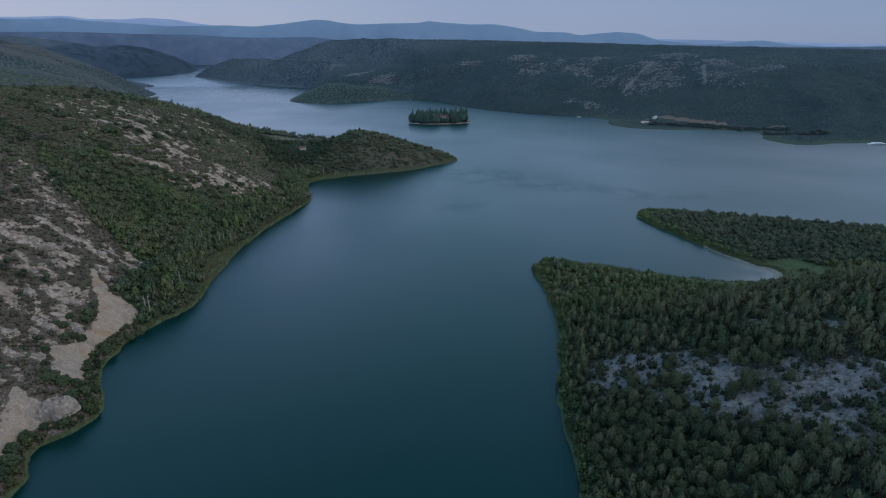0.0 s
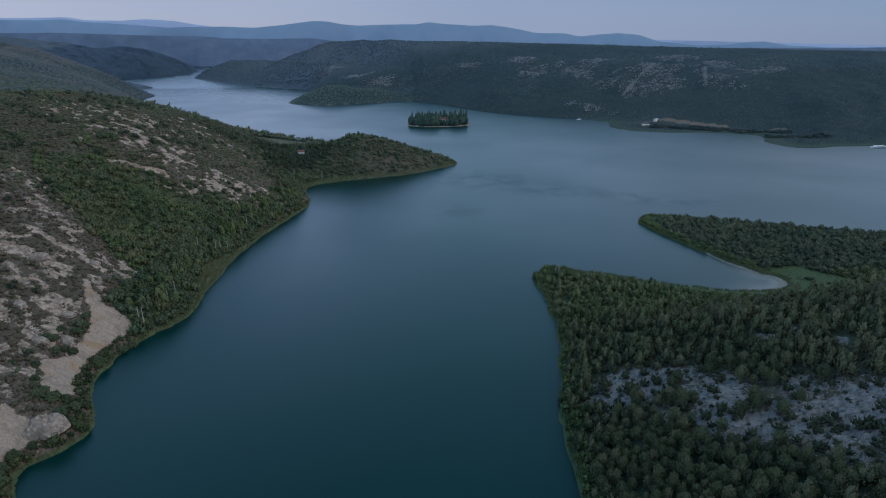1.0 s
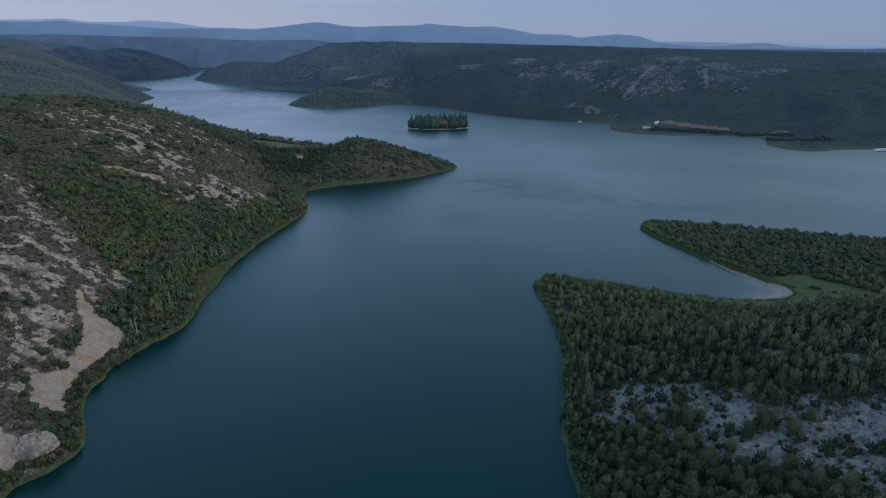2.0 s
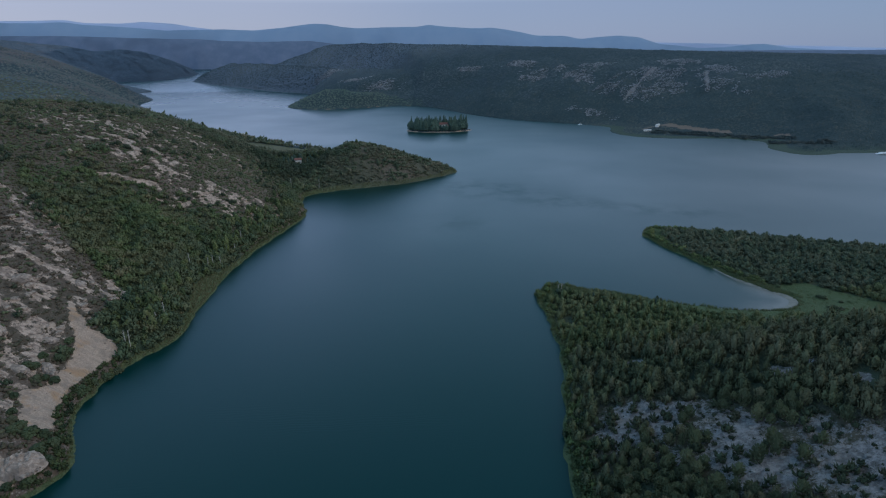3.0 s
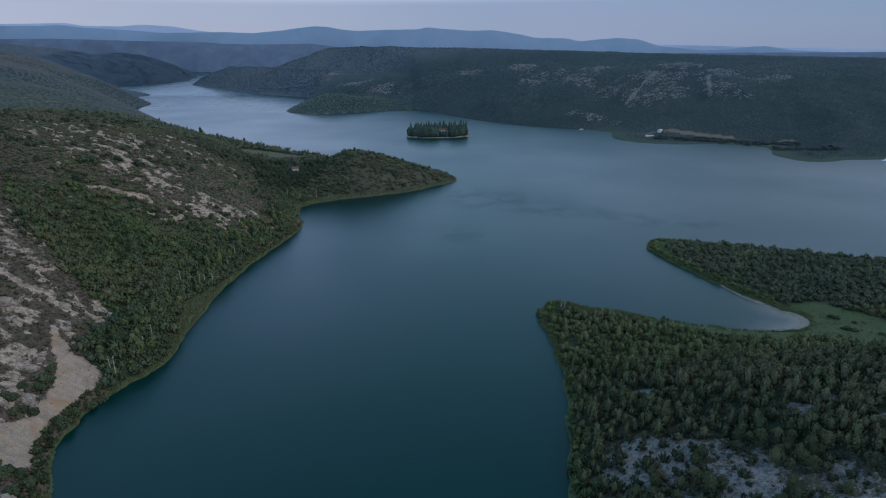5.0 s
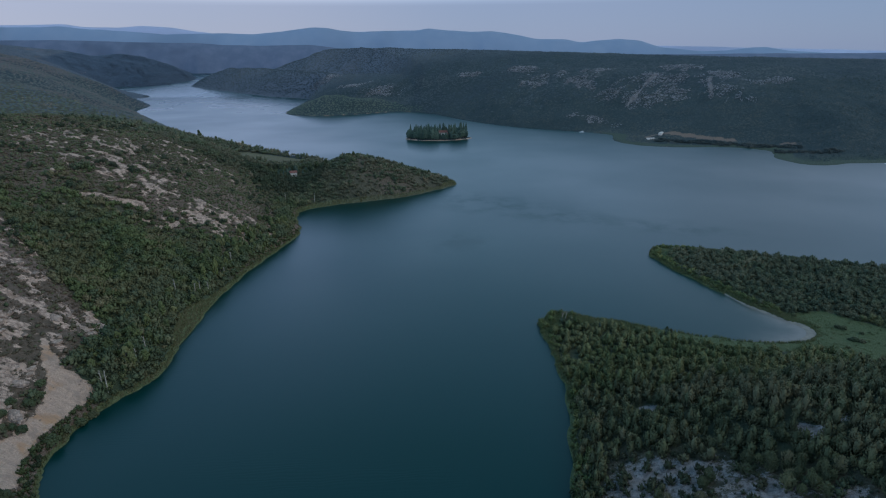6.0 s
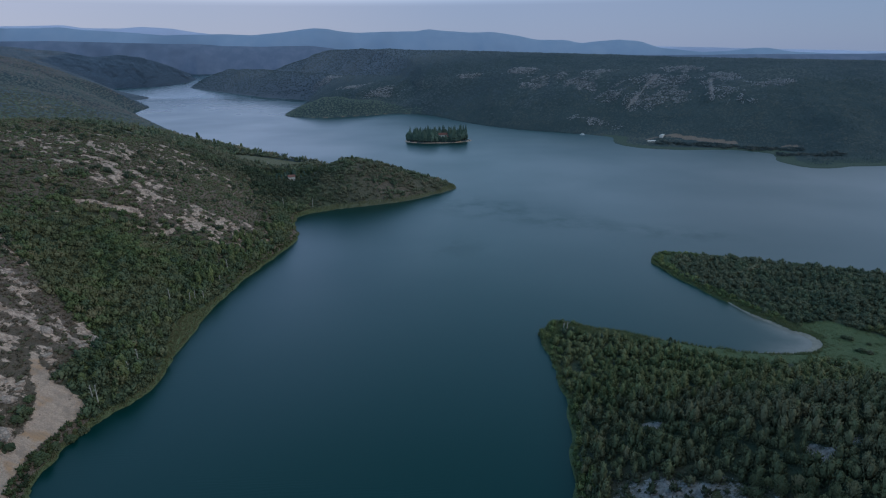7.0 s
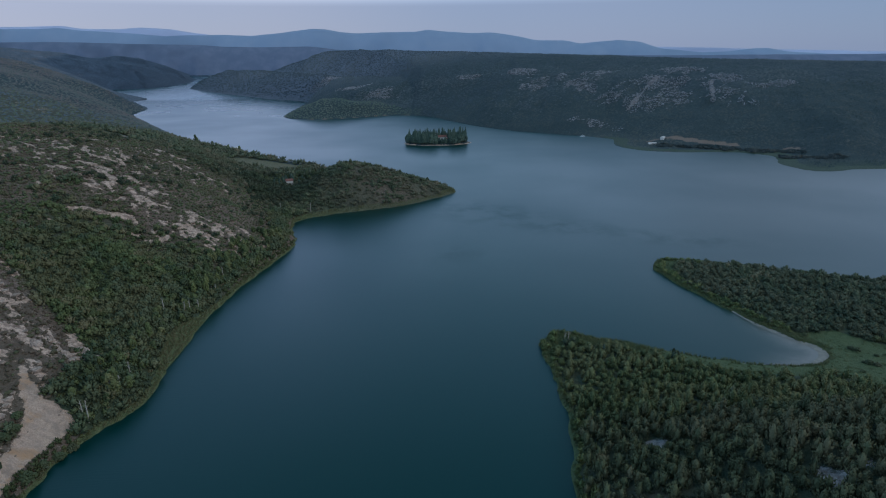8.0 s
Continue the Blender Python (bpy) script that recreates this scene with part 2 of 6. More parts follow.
def foliage(name, dark, light, other, by="tint", share=0.75):
    """Leaves: two greens and an odd tint, from plant to plant, with fine mottling."""
    m, n, l, b = nodes_of(name, 0.75)
    co = n.new("ShaderNodeTexCoord").outputs["Object"]
    if by == "tint":
        a = n.new("ShaderNodeAttribute")
        a.attribute_name = "tint"
        v = a.outputs["Fac"]
    else:
        v = n.new("ShaderNodeObjectInfo").outputs["Random"]
    fine, wide = noise_node(n, l, co, 1.1, 4), noise_node(n, l, co, 0.03, 2)
    col = mix(n, l, step(n, l, v, 0.0, share), dark, light)
    col = mix(n, l, step(n, l, v, share, 1.0), col, other)
    col = mix(n, l, step(n, l, wide, 0.42, 0.62), col, tuple(0.5 * (p + q) for p, q in zip(dark, other)))
    col = mix(n, l, calc(n, l, "MULTIPLY", step(n, l, fine, 0.5, 0.3), 0.25), col, tuple(0.65 * p for p in dark))
    l.new(col, b.inputs["Base Color"])
    bump(n, l, b, noise_node(n, l, co, 2.2, 3), 0.9, 0.5)
    return m


def plain(name, colour, second, scale, rough=0.85, depth=0.05):
    m, n, l, b = nodes_of(name, rough)
    co = n.new("ShaderNodeTexCoord").outputs["Object"]
    f1, f2 = noise_node(n, l, co, scale, 5), noise_node(n, l, co, scale * 0.13, 3)
    col = mix(n, l, step(n, l, f1, 0.35, 0.68), colour, second)
    col = mix(n, l, step(n, l, f2, 0.5, 0.7), col, tuple(0.8 * p for p in colour))
    l.new(col, b.inputs["Base Color"])
    bump(n, l, b, f1, 0.6, depth)
    return m


def water_material():
    """Deep teal lake water: wind ripples in patches, darker cat's paws, and pale sand showing through the shallows."""
    m, n, l, b = nodes_of("lake_water", 0.05)
    b.inputs["IOR"].default_value = 1.37
    b.inputs["Specular IOR Level"].default_value = 0.5
    co = n.new("ShaderNodeTexCoord").outputs["Object"]
    mp = n.new("ShaderNodeMapping")
    mp.inputs["Scale"].default_value = (0.35, 1.0, 1.0)
    mp.inputs["Rotation"].default_value = (0, 0, radians(-12))
    l.new(co, mp.inputs["Vector"])
    wide, patch = noise_node(n, l, co, 0.0035, 3, 0.5), noise_node(n, l, mp.outputs[0], 0.02, 4)
    body = mix(n, l, step(n, l, wide, 0.35, 0.7), (0.001, 0.0285, 0.0235), (0.001, 0.0295, 0.0285))
    depth = n.new("ShaderNodeAttribute")
    depth.attribute_name = "shallow"
    thin = calc(n, l, "MULTIPLY", depth.outputs["Fac"], calc(n, l, "MULTIPLY_ADD", noise_node(n, l, co, 0.16, 4), 0.9, 0.55))
    l.new(mix(n, l, thin, body, (0.17, 0.16, 0.14)), b.inputs["Base Color"])
    # cat's paws on the open water before the headland
    paw = n.new("ShaderNodeAttribute")
    paw.attribute_name = "breeze"
    gust = calc(n, l, "MULTIPLY", paw.outputs["Fac"], step(n, l, noise_node(n, l, co, 0.022, 4, 0.6), 0.40, 0.62))
    r = n.new("ShaderNodeMapRange")
    r.inputs["From Min"].default_value, r.inputs["From Max"].default_value = 0.38, 0.66
    r.inputs["To Min"].default_value, r.inputs["To Max"].default_value = 0.29, 0.355
    l.new(wide, r.inputs["Value"])
    where = n.new("ShaderNodeSeparateXYZ")
    l.new(co, where.inputs[0])
    calm = calc(n, l, "MULTIPLY", step(n, l, where.outputs[1], 1300.0, 2800.0), -0.05)
    l.new(calc(n, l, "ADD", calc(n, l, "MULTIPLY_ADD", gust, 0.10, r.outputs[0]), calm), b.inputs["Roughness"])
    # long low ripples, near two metres apart
    comb = n.new("ShaderNodeTexWave")
    comb.bands_direction = "Y"
    comb.inputs["Scale"].default_value, comb.inputs["Distortion"].default_value, comb.inputs["Detail"].default_value = 0.15, 9.0, 3.0
    comb.inputs["Detail Scale"].default_value = 1.1
    l.new(mp.outputs[0], comb.inputs["Vector"])
    ripple = calc(n, l, "MULTIPLY", comb.outputs["Fac"], calc(n, l, "MULTIPLY", step(n, l, patch, 0.47, 0.7), step(n, l, where.outputs[1], 520.0, 300.0)))
    bump(n, l, b, ripple, 0.085, 0.25)
    return m


GROUND = ground_material()
WATER = water_material()
WOOD_LEAF = foliage("mixed_wood_leaves", (0.067, 0.085, 0.046), (0.126, 0.141, 0.071), (0.176, 0.164, 0.095))
TREE_LEAF = foliage("tree_leaves", (0.065, 0.082, 0.044), (0.122, 0.136, 0.067), (0.17, 0.157, 0.09), "object")
SHORE_LEAF = foliage("shore_tree_leaves", (0.06, 0.08, 0.034), (0.115, 0.138, 0.052), (0.165, 0.165, 0.07), "object")
KNOLL_LEAF = foliage("headland_scrub_leaves", (0.068, 0.09, 0.052), (0.132, 0.152, 0.086), (0.195, 0.168, 0.11), share=0.75)
RIM_LEAF = foliage("waterside_leaves", (0.072, 0.104, 0.045), (0.142, 0.184, 0.07), (0.21, 0.225, 0.085))
SHRUB_LEAF = foliage("shore_bush_leaves", (0.04, 0.058, 0.03), (0.085, 0.112, 0.046), (0.14, 0.15, 0.06), share=0.6)
WATERSIDE_LEAF = foliage("waterside_wood_leaves", (0.058, 0.084, 0.047), (0.108, 0.138, 0.072), (0.165, 0.172, 0.092))
SPIT_LEAF = foliage("spit_wood_leaves", (0.056, 0.076, 0.047), (0.106, 0.126, 0.07), (0.152, 0.15, 0.09))
DARK_LEAF = foliage("dark_bush_leaves", (0.04, 0.056, 0.034), (0.07, 0.09, 0.05), (0.085, 0.09, 0.056))
BAY_LEAF = foliage("bay_wood_leaves", (0.085, 0.108, 0.046), (0.155, 0.178, 0.078), (0.205, 0.202, 0.10))
SCRUB_LEAF = foliage("scrub_leaves", (0.074, 0.09, 0.043), (0.122, 0.138, 0.066), (0.158, 0.128, 0.08), share=0.6)
BUSH_LEAF = foliage("bush_leaves", (0.045, 0.06, 0.03), (0.078, 0.095, 0.044), (0.09, 0.085, 0.05), "object")
LUSH_LEAF = foliage("lush_leaves", (0.068, 0.096, 0.04), (0.134, 0.162, 0.066), (0.195, 0.174, 0.096))
# these greens lean to blue: haze over the lake, put into the leaves
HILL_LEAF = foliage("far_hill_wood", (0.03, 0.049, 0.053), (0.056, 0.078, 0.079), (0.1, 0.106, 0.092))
REED_LEAF = foliage("reed_blades", (0.1, 0.115, 0.052), (0.148, 0.155, 0.073), (0.185, 0.17, 0.095))
SEDGE_LEAF = foliage("sedge_blades", (0.084, 0.114, 0.052), (0.128, 0.158, 0.07), (0.165, 0.172, 0.088))
CYPRESS_LEAF = foliage("cypress_leaves", (0.048, 0.078, 0.062), (0.085, 0.122, 0.088), (0.108, 0.14, 0.098), "object")
BARK = plain("grey_bark", (0.20, 0.17, 0.14), (0.34, 0.31, 0.28), 2.0)
LIMESTONE = plain("limestone", (0.19, 0.178, 0.168), (0.33, 0.31, 0.29), 0.7, 0.9, 0.3)
WARM_STONE = plain("warm_limestone", (0.23, 0.17, 0.13), (0.49, 0.37, 0.29), 0.8, 0.9, 0.6)
OUTCROP_STONE = plain("outcrop_limestone", (0.25, 0.19, 0.152), (0.48, 0.37, 0.3), 0.55, 0.9, 0.5)
PALE_BARK = plain("bleached_bark", (0.33, 0.295, 0.25), (0.46, 0.42, 0.36), 1.5)
PLASTER = plain("pale_plaster", (0.62, 0.56, 0.50), (0.72, 0.68, 0.62), 0.8)
ROOF_TILE = plain("red_roof_tiles", (0.17, 0.08, 0.066), (0.23, 0.115, 0.09), 1.2)
PALE_ROOF = plain("pale_roof_sheets", (0.55, 0.50, 0.46), (0.66, 0.62, 0.58), 0.9)
SAND = plain("pale_shore_sand", (0.20, 0.19, 0.165), (0.27, 0.25, 0.215), 0.25)
POPLAR_LEAF = foliage("poplar_leaves", (0.13, 0.15, 0.05), (0.20, 0.215, 0.085), (0.24, 0.23, 0.11), "object")
DARK_GLASS = plain("dark_window_glass", (0.02, 0.022, 0.025), (0.03, 0.032, 0.036), 1.0, 0.15, 0.001)
WHITE_PAINT = plain("white_boat_paint", (0.74, 0.74, 0.73), (0.82, 0.82, 0.80), 1.0, 0.4)
PLANK = plain("weathered_planks", (0.24, 0.20, 0.16), (0.36, 0.31, 0.26), 2.0)
# the blue is distance haze, put into the base colour
MOUNTAIN = plain("hazed_mountain", (0.235, 0.305, 0.41), (0.255, 0.32, 0.42), 0.006, 1.0, 5.0)
# haze-blue too; the two tones stand in for ravine shading
UPLAND = plain("hazed_upland", (0.128, 0.158, 0.222), (0.158, 0.184, 0.25), 0.014, 1.0, 5.0)
# limestone cooled towards blue as haze in its colour
FAR_STONE = plain("hazed_limestone", (0.21, 0.215, 0.235), (0.36, 0.365, 0.385), 0.4, 0.9, 0.3)
# needle colours pushed to blue for the haze before the hill
CONIFER_LEAF = foliage("hazed_conifer_needles", (0.058, 0.079, 0.11), (0.078, 0.102, 0.138), (0.094, 0.112, 0.142))
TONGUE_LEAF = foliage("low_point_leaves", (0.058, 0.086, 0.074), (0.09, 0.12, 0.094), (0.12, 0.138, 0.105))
# bluer copy of the hillside leaves, for the thicker haze farther back
PLATEAU_LEAF = foliage("hazed_plateau_leaves", (0.044, 0.062, 0.074), (0.064, 0.084, 0.096), (0.092, 0.104, 0.106))
# leaf colours of the far valley, blued and lightened as haze
BLUE_LEAF = foliage("hazed_valley_leaves", (0.078, 0.098, 0.122), (0.11, 0.132, 0.158), (0.135, 0.145, 0.165))
# palest of the ranges: most haze mixed into its colour
PALE_RANGE = plain("hazed_far_peaks", (0.41, 0.45, 0.60), (0.45, 0.49, 0.63), 0.005, 1.0, 5.0)
# olive leaves greyed and paled by haze in the colour
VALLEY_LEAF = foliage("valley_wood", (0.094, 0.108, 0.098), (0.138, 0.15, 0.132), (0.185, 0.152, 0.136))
FELL_LEAF = foliage("fell_heath", (0.12, 0.1, 0.096), (0.175, 0.145, 0.135), (0.15, 0.142, 0.115))
HEATH_LEAF = foliage("dry_heath", (0.09, 0.068, 0.048), (0.15, 0.112, 0.08), (0.105, 0.096, 0.056))

# ---- lie of the land: shores, ridges, heights ----
LEFT_NEAR = [(-150, -3000), (-160, 0), (-173, 195), (-183, 220), (-172, 236), (-171, 255), (-189, 285), (-193, 310), (-189, 343), (-176, 369),
             (-176, 398), (-179, 438), (-181, 468), (-181, 500), (-175, 560), (-166, 612), (-156, 678), (-170, 731), (-174, 773), (-142, 801),
             (-98, 822), (-51, 844), (-11, 881), (22, 920), (16, 951), (-3, 968), (-60, 1005), (-130, 1060), (-190, 1115), (-245, 1155),
             (-335, 1240), (-415, 1315), (-485, 1380), (-567, 1455)]
LEFT_FAR = [(-641, 1540), (-756, 1700), (-899, 1905), (-1050, 2133), (-1113, 2369), (-1249, 2559), (-1381, 2718), (-1328, 2835), (-1547, 3029),
            (-1725, 3245), (-1558, 3284), (-1474, 3399), (-1471, 3618), (-1533, 3899), (-1649, 4082), (-1776, 4434), (-1800, 4600), (-6000, 4600), (-6000, -3000)]
RIGHT_NEAR = [(54, 189), (57, 221), (58, 255), (64, 290), (70, 324), (74, 356), (74, 400), (71, 433), (75, 452), (84, 463), (101, 460), (130, 448),
              (164, 431), (196, 419), (224, 413), (246, 413), (261, 424), (263, 437), (252, 451), (237, 478), (221, 521), (210, 552), (203, 595),
              (213, 615), (229, 618), (283, 603), (348, 576), (430, 545), (700, 500), (1800, 420), (6000, 400), (6000, -3000), (0, -3000), (40, 0)]
FAR_SHORE = [(-1584, 4468), (-1401, 3781), (-1313, 3286), (-1152, 3108), (-889, 2891), (-695, 2745), (-553, 2605), (-524, 2320), (-500, 2003),
             (-382, 1926), (-249, 1977), (-146, 2035), (-35, 1971), (80, 1750), (177, 1618), (254, 1556), (339, 1497), (392, 1445), (392, 1409),
             (377, 1344), (406, 1281), (474, 1248), (583, 1240), (632, 1190), (605, 1115), (617, 1052), (648, 1040), (706, 1057), (860, 1050),
             (2000, 900), (6000, 800), (6000, 4600), (-1500, 4600)]
LEFT = rounded(LEFT_NEAR + LEFT_FAR)
RIGHT = rounded(RIGHT_NEAR)
FAR = rounded(FAR_SHORE)
ISLE = rounded([(-8 + 76 * math.cos(a) * (1 + 0.04 * math.cos(3 * a)), 1412 + 40 * math.sin(a)) for a in np.linspace(0, 2 * math.pi, 20)[:-1]], 0.5)
END = np.array([(-6000, 4560), (6000, 4560), (6000, 6000), (-6000, 6000)], float)

# ridge lines: place and height of each corner
LEFT_CREST = [(-520, -2500, 150), (-480, 250, 122), (-475, 560, 134), (-450, 700, 126), (-390, 820, 73), (-325, 850, 37), (-265, 872, 14), (-215, 880, 6), (-136, 885, 56),
              (-55, 905, 15), (0, 935, 3)]
LEFT_HILLS = [(-850, 1100, 90), (-1600, 2200, 205), (-2100, 2850, 215), (-2600, 3300, 240), (-5500, 3600, 300)]
DARK_HILL = [(-2450, 3950, 60), (-2217, 3900, 84), (-2080, 3850, 128), (-1947, 3800, 150), (-1836, 3780, 141), (-1688, 3740, 108), (-1539, 3690, 56), (-1450, 3630, 20)]
RIGHT_CREST = [(420, -2500, 120), (330, 0, 100), (262, 120, 84), (232, 225, 70), (205, 295, 36)]
FAR_CREST = [(-1028, 3650, 40), (-876, 3550, 92), (-770, 3450, 136), (-670, 3350, 168), (-576, 3250, 177), (-379, 3050, 186), (0, 2750, 190), (430, 2450, 176), (763, 2250, 162), (1008, 2170, 154), (1553, 2200, 140), (2500, 2300, 132),
             (5900, 2500, 130)]
FAR_SPUR = [(-1380, 3560, 2), (-1203, 3400, 54), (-1092, 3320, 74), (-865, 3150, 79), (-695, 2950, 88), (-523, 2750, 99), (-324, 2550, 102), (-134, 2450, 106)]
GULLY = [(-178, 430), (-230, 450), (-300, 480), (-380, 540)]


def pool(y):
    """Level of the water: the far reaches of the river lie higher."""
    y = np.maximum(y, 2800.0)
    return 185 * (1 - (y - 40) / (2 * (y - 2800) + 2760))


def ridge(x, y, inland, line, k):
    top = np.zeros(x.shape)
    for (ax, ay, az), (bx, by, bz) in zip(line, line[1:]):
        d, t = seg_far(x, y, ax, ay, bx, by)
        r = inland / (inland + d + 1e-6)
        top = np.maximum(top, (az + (bz - az) * t) * (1 - (1 - r) ** k))
    return top


def land(x, y):
    """Height of the ground and metres from the shore (minus: in the lake), and which land it is."""
    x, y = np.asarray(x, float), np.asarray(y, float)
    shores = np.stack([signed(x, y, o) for o in (LEFT, RIGHT, FAR, ISLE, END)])
    which, sd = shores.argmax(0), shores.max(0)
    d = np.maximum(sd, 0)
    h = np.minimum(d * 0.25, 1.2)
    left = np.maximum(np.maximum(ridge(x, y, d, LEFT_CREST, 1.6), ridge(x, y, d, LEFT_HILLS, 1.5)), ridge(x, y, d, DARK_HILL, 1.6))
    gully = np.full(x.shape, 1e9)
    for a, b in zip(GULLY, GULLY[1:]):
        gully = np.minimum(gully, seg_far(x, y, *a, *b)[0])
    left = left - 11 * np.exp(-(gully / 32) ** 2) * smooth(d, 15, 90)
    left = left - (15 * bell(x, y, -266, 552, 46, 34, 25) + 11 * bell(x, y, -222, 414, 34, 30)) * smooth(d, 12, 50)
    left = left - 27 * bell(x, y, -212, 892, 64, 62) * smooth(d, 10, 60)
    left = left - (20 * bell(x, y, -290, 905, 62, 46) + 25 * bell(x, y, -375, 975, 55, 62) + 10 * bell(x, y, -430, 1060, 60, 60) + 7 * bell(x, y, -368, 862, 45, 36) + 11 * bell(x, y, -455, 1150, 60, 60)) * smooth(d, 10, 60)
    low = smooth((x + 300) * 0.872 + (y - 930) * 0.489, -45, 50) * smooth(y, 905, 965) * smooth(1620 - y, 0, 140)
    left = left * (1 - 0.93 * low) * (1 - 0.88 * bell(x, y, -1435, 2800, 170, 140)) * (1 - 0.6 * bell(x, y, -1085, 2330, 80, 90))
    foot = smooth(372 - 0.15 * (x - 260) - y, -10, 110)
    right = ridge(x, y, d, RIGHT_CREST, 1.3) * foot + 1.5 * smooth(d, 8, 30) * (1 - foot)
    strip = np.maximum(d - 70 * smooth(x, 330, 430), 0)
    flank = np.maximum(-0.663 * (x + 1028) - 0.749 * (y - 3650), 0)
    along = np.clip((0.749 * (x + 1028) - 0.663 * (y - 3650)) / 603, 0, 1)
    fall = 22 + 150 * along ** 0.8 - 0.45 * flank + 260 * smooth(x, -560, 560)
    far = np.maximum(np.minimum(ridge(x, y, strip, FAR_CREST, 1.8), np.maximum(fall, 0)), ridge(x, y, strip, FAR_SPUR, 1.6)) + 3 * smooth(d, 10, 60)
    far = far + (16 * bell(x, y, -330, 2060, 150, 70) - 26 * bell(x, y, -390, 2175, 170, 72) - 14 * bell(x, y, -110, 2160, 100, 60)) * smooth(d, 5, 60)
    cleft = fbm(0.82 * x - 0.57 * y + 0.3 * (0.57 * x + 0.82 * y), 0.22 * (0.57 * x + 0.82 * y), 105, 3, 41) - 0.5
    far = far + 40 * cleft * smooth(strip, 30, 170) * smooth(560 - d, 0, 200)
    behind = smooth(y - np.interp(x, [-1400, -1028, -670, -379, 0, 430, 763, 1008, 1553, 6000], [3800, 3700, 3400, 3100, 2800, 2500, 2300, 2220, 2250, 2550]), 0, 500)
    far = far * (1 - 0.75 * behind)
    h = h + np.select([which == 0, which == 1, which == 2, which == 3], [left, right, far, 1.6 * smooth(d, 2, 10)], 1.0)
    far_off = smooth(y, 900, 1800)
    rough = (fbm(x, y, 60, 4, 1) - 0.5) * (9 - 3 * far_off) + (fbm(x, y, 14, 3, 2) - 0.5) * 3.0 + (fbm(x + 0.5 * y, y, 170, 3, 4) - 0.5) * 26 * far_off * smooth(shores[2] - 420, 0, -300)
    h = h + rough * smooth(d, 6, 80 + 140 * far_off) * (which != 3) * (1 - 0.85 * low * (which == 0))
    h = np.where(sd < 0, np.maximum(sd * 0.25, -6), np.maximum(h, 0.05 + np.minimum(d * 0.2, 0.6)))
    return h + pool(y), sd, which


# stony parts of the hill across the lake: place, half widths, turn
OUTCROPS = ((325, 1968, 70, 50, 20), (263, 2103, 45, 35, 0), (-226, 2225, 60, 40, 0), (-480, 2627, 70, 40, 0), (727, 1911, 55, 45, 0), (492, 1720, 50, 60, 0), (562, 1656, 60, 55, 0), (623, 1665, 70, 60, 0), (707, 1498, 28, 40, 0),
            (851, 1658, 48, 48, 0), (722, 1594, 42, 60, 0), (900, 1670, 36, 36, 0), (505, 1962, 50, 28, 0), (640, 1780, 90, 70, 0), (790, 1770, 60, 60, 0), (420, 1850, 60, 60, 20), (370, 1577, 60, 22, -40), (108, 2166, 40, 22, 0), (-330, 2340, 55, 26, 0))


# stony openings in the wood of the headland: place and half widths
GLADES = ((107, 312, 6, 8), (118, 309, 4, 4), (151, 256, 5, 8), (164, 258, 6, 4), (171, 235, 5, 5), (99, 166, 7, 5))
# pale stone chutes that run down the hill
CHUTES = ((481, 1624, 635, 1862), (665, 1549, 745, 1759))
# bare limestone of the near slope, from the crest down to the shore: two ends and half width of each ledge
BENCHES = ((-391, 637, -382, 638, 1.7), (-373, 621, -368, 623, 1.6), (-390, 664, -382, 665, 1.7), (-373, 651, -366, 667, 2.5), (-352, 645, -346, 644, 1.6), (-369, 583, -359, 589, 1.1),
           (-345, 602, -335, 611, 1.5), (-338, 565, -332, 568, 1.8), (-329, 585, -323, 585, 1.5), (-368, 709, -364, 721, 1.8), (-364, 685, -349, 663, 1.7), (-347, 683, -340, 678, 2.1),
           (-345, 660, -327, 666, 2.1), (-341, 634, -318, 642, 2.8), (-317, 630, -305, 620, 1.9), (-307, 624, -298, 623, 1.5), (-344, 711, -327, 687, 1.7), (-301, 642, -290, 637, 2.7),
           (-289, 615, -281, 610, 3.0))
RIBS = ((-314, 592, -308, 594, 1.8), (-282, 623, -282, 638, 1.5), (-274, 624, -274, 634, 1.9), (-279, 653, -271, 645, 1.2), (-330, 772, -312, 769, 1.9), (-306, 745, -296, 736, 2.2),
        (-305, 775, -301, 777, 2.3), (-267, 636, -259, 642, 1.1), (-276, 606, -273, 606, 1.5), (-269, 610, -263, 613, 2.2), (-311, 546, -299, 560, 2.0), (-299, 560, -286, 573, 2.0),
        (-286, 572, -275, 578, 2.5), (-277, 582, -268, 578, 1.4), (-320, 528, -315, 526, 1.0), (-308, 525, -304, 525, 1.3), (-263, 564, -250, 565, 2.1), (-255, 580, -249, 575, 1.4),
        (-248, 568, -243, 579, 1.4))
LEDGES = ((-241, 596, -233, 604, 3.6), (-235, 593, -230, 589, 2.5), (-237, 624, -222, 628, 1.5), (-227, 617, -210, 620, 2.2), (-223, 604, -211, 598, 1.8), (-214, 623, -209, 622, 1.8),
          (-213, 589, -203, 589, 1.7), (-209, 632, -198, 621, 1.8), (-201, 631, -196, 630, 1.5), (-199, 614, -191, 612, 1.4), (-191, 612, -184, 614, 1.1), (-256, 547, -250, 551, 1.0),
          (-242, 563, -235, 559, 1.4), (-174, 637, -166, 638, 1.1), (-173, 644, -169, 638, 1.1), (-253, 757, -241, 729, 1.3), (-268, 708, -261, 702, 1.3), (-185, 602, -179, 607, 0.9),
          (-177, 619, -171, 623, 0.9))
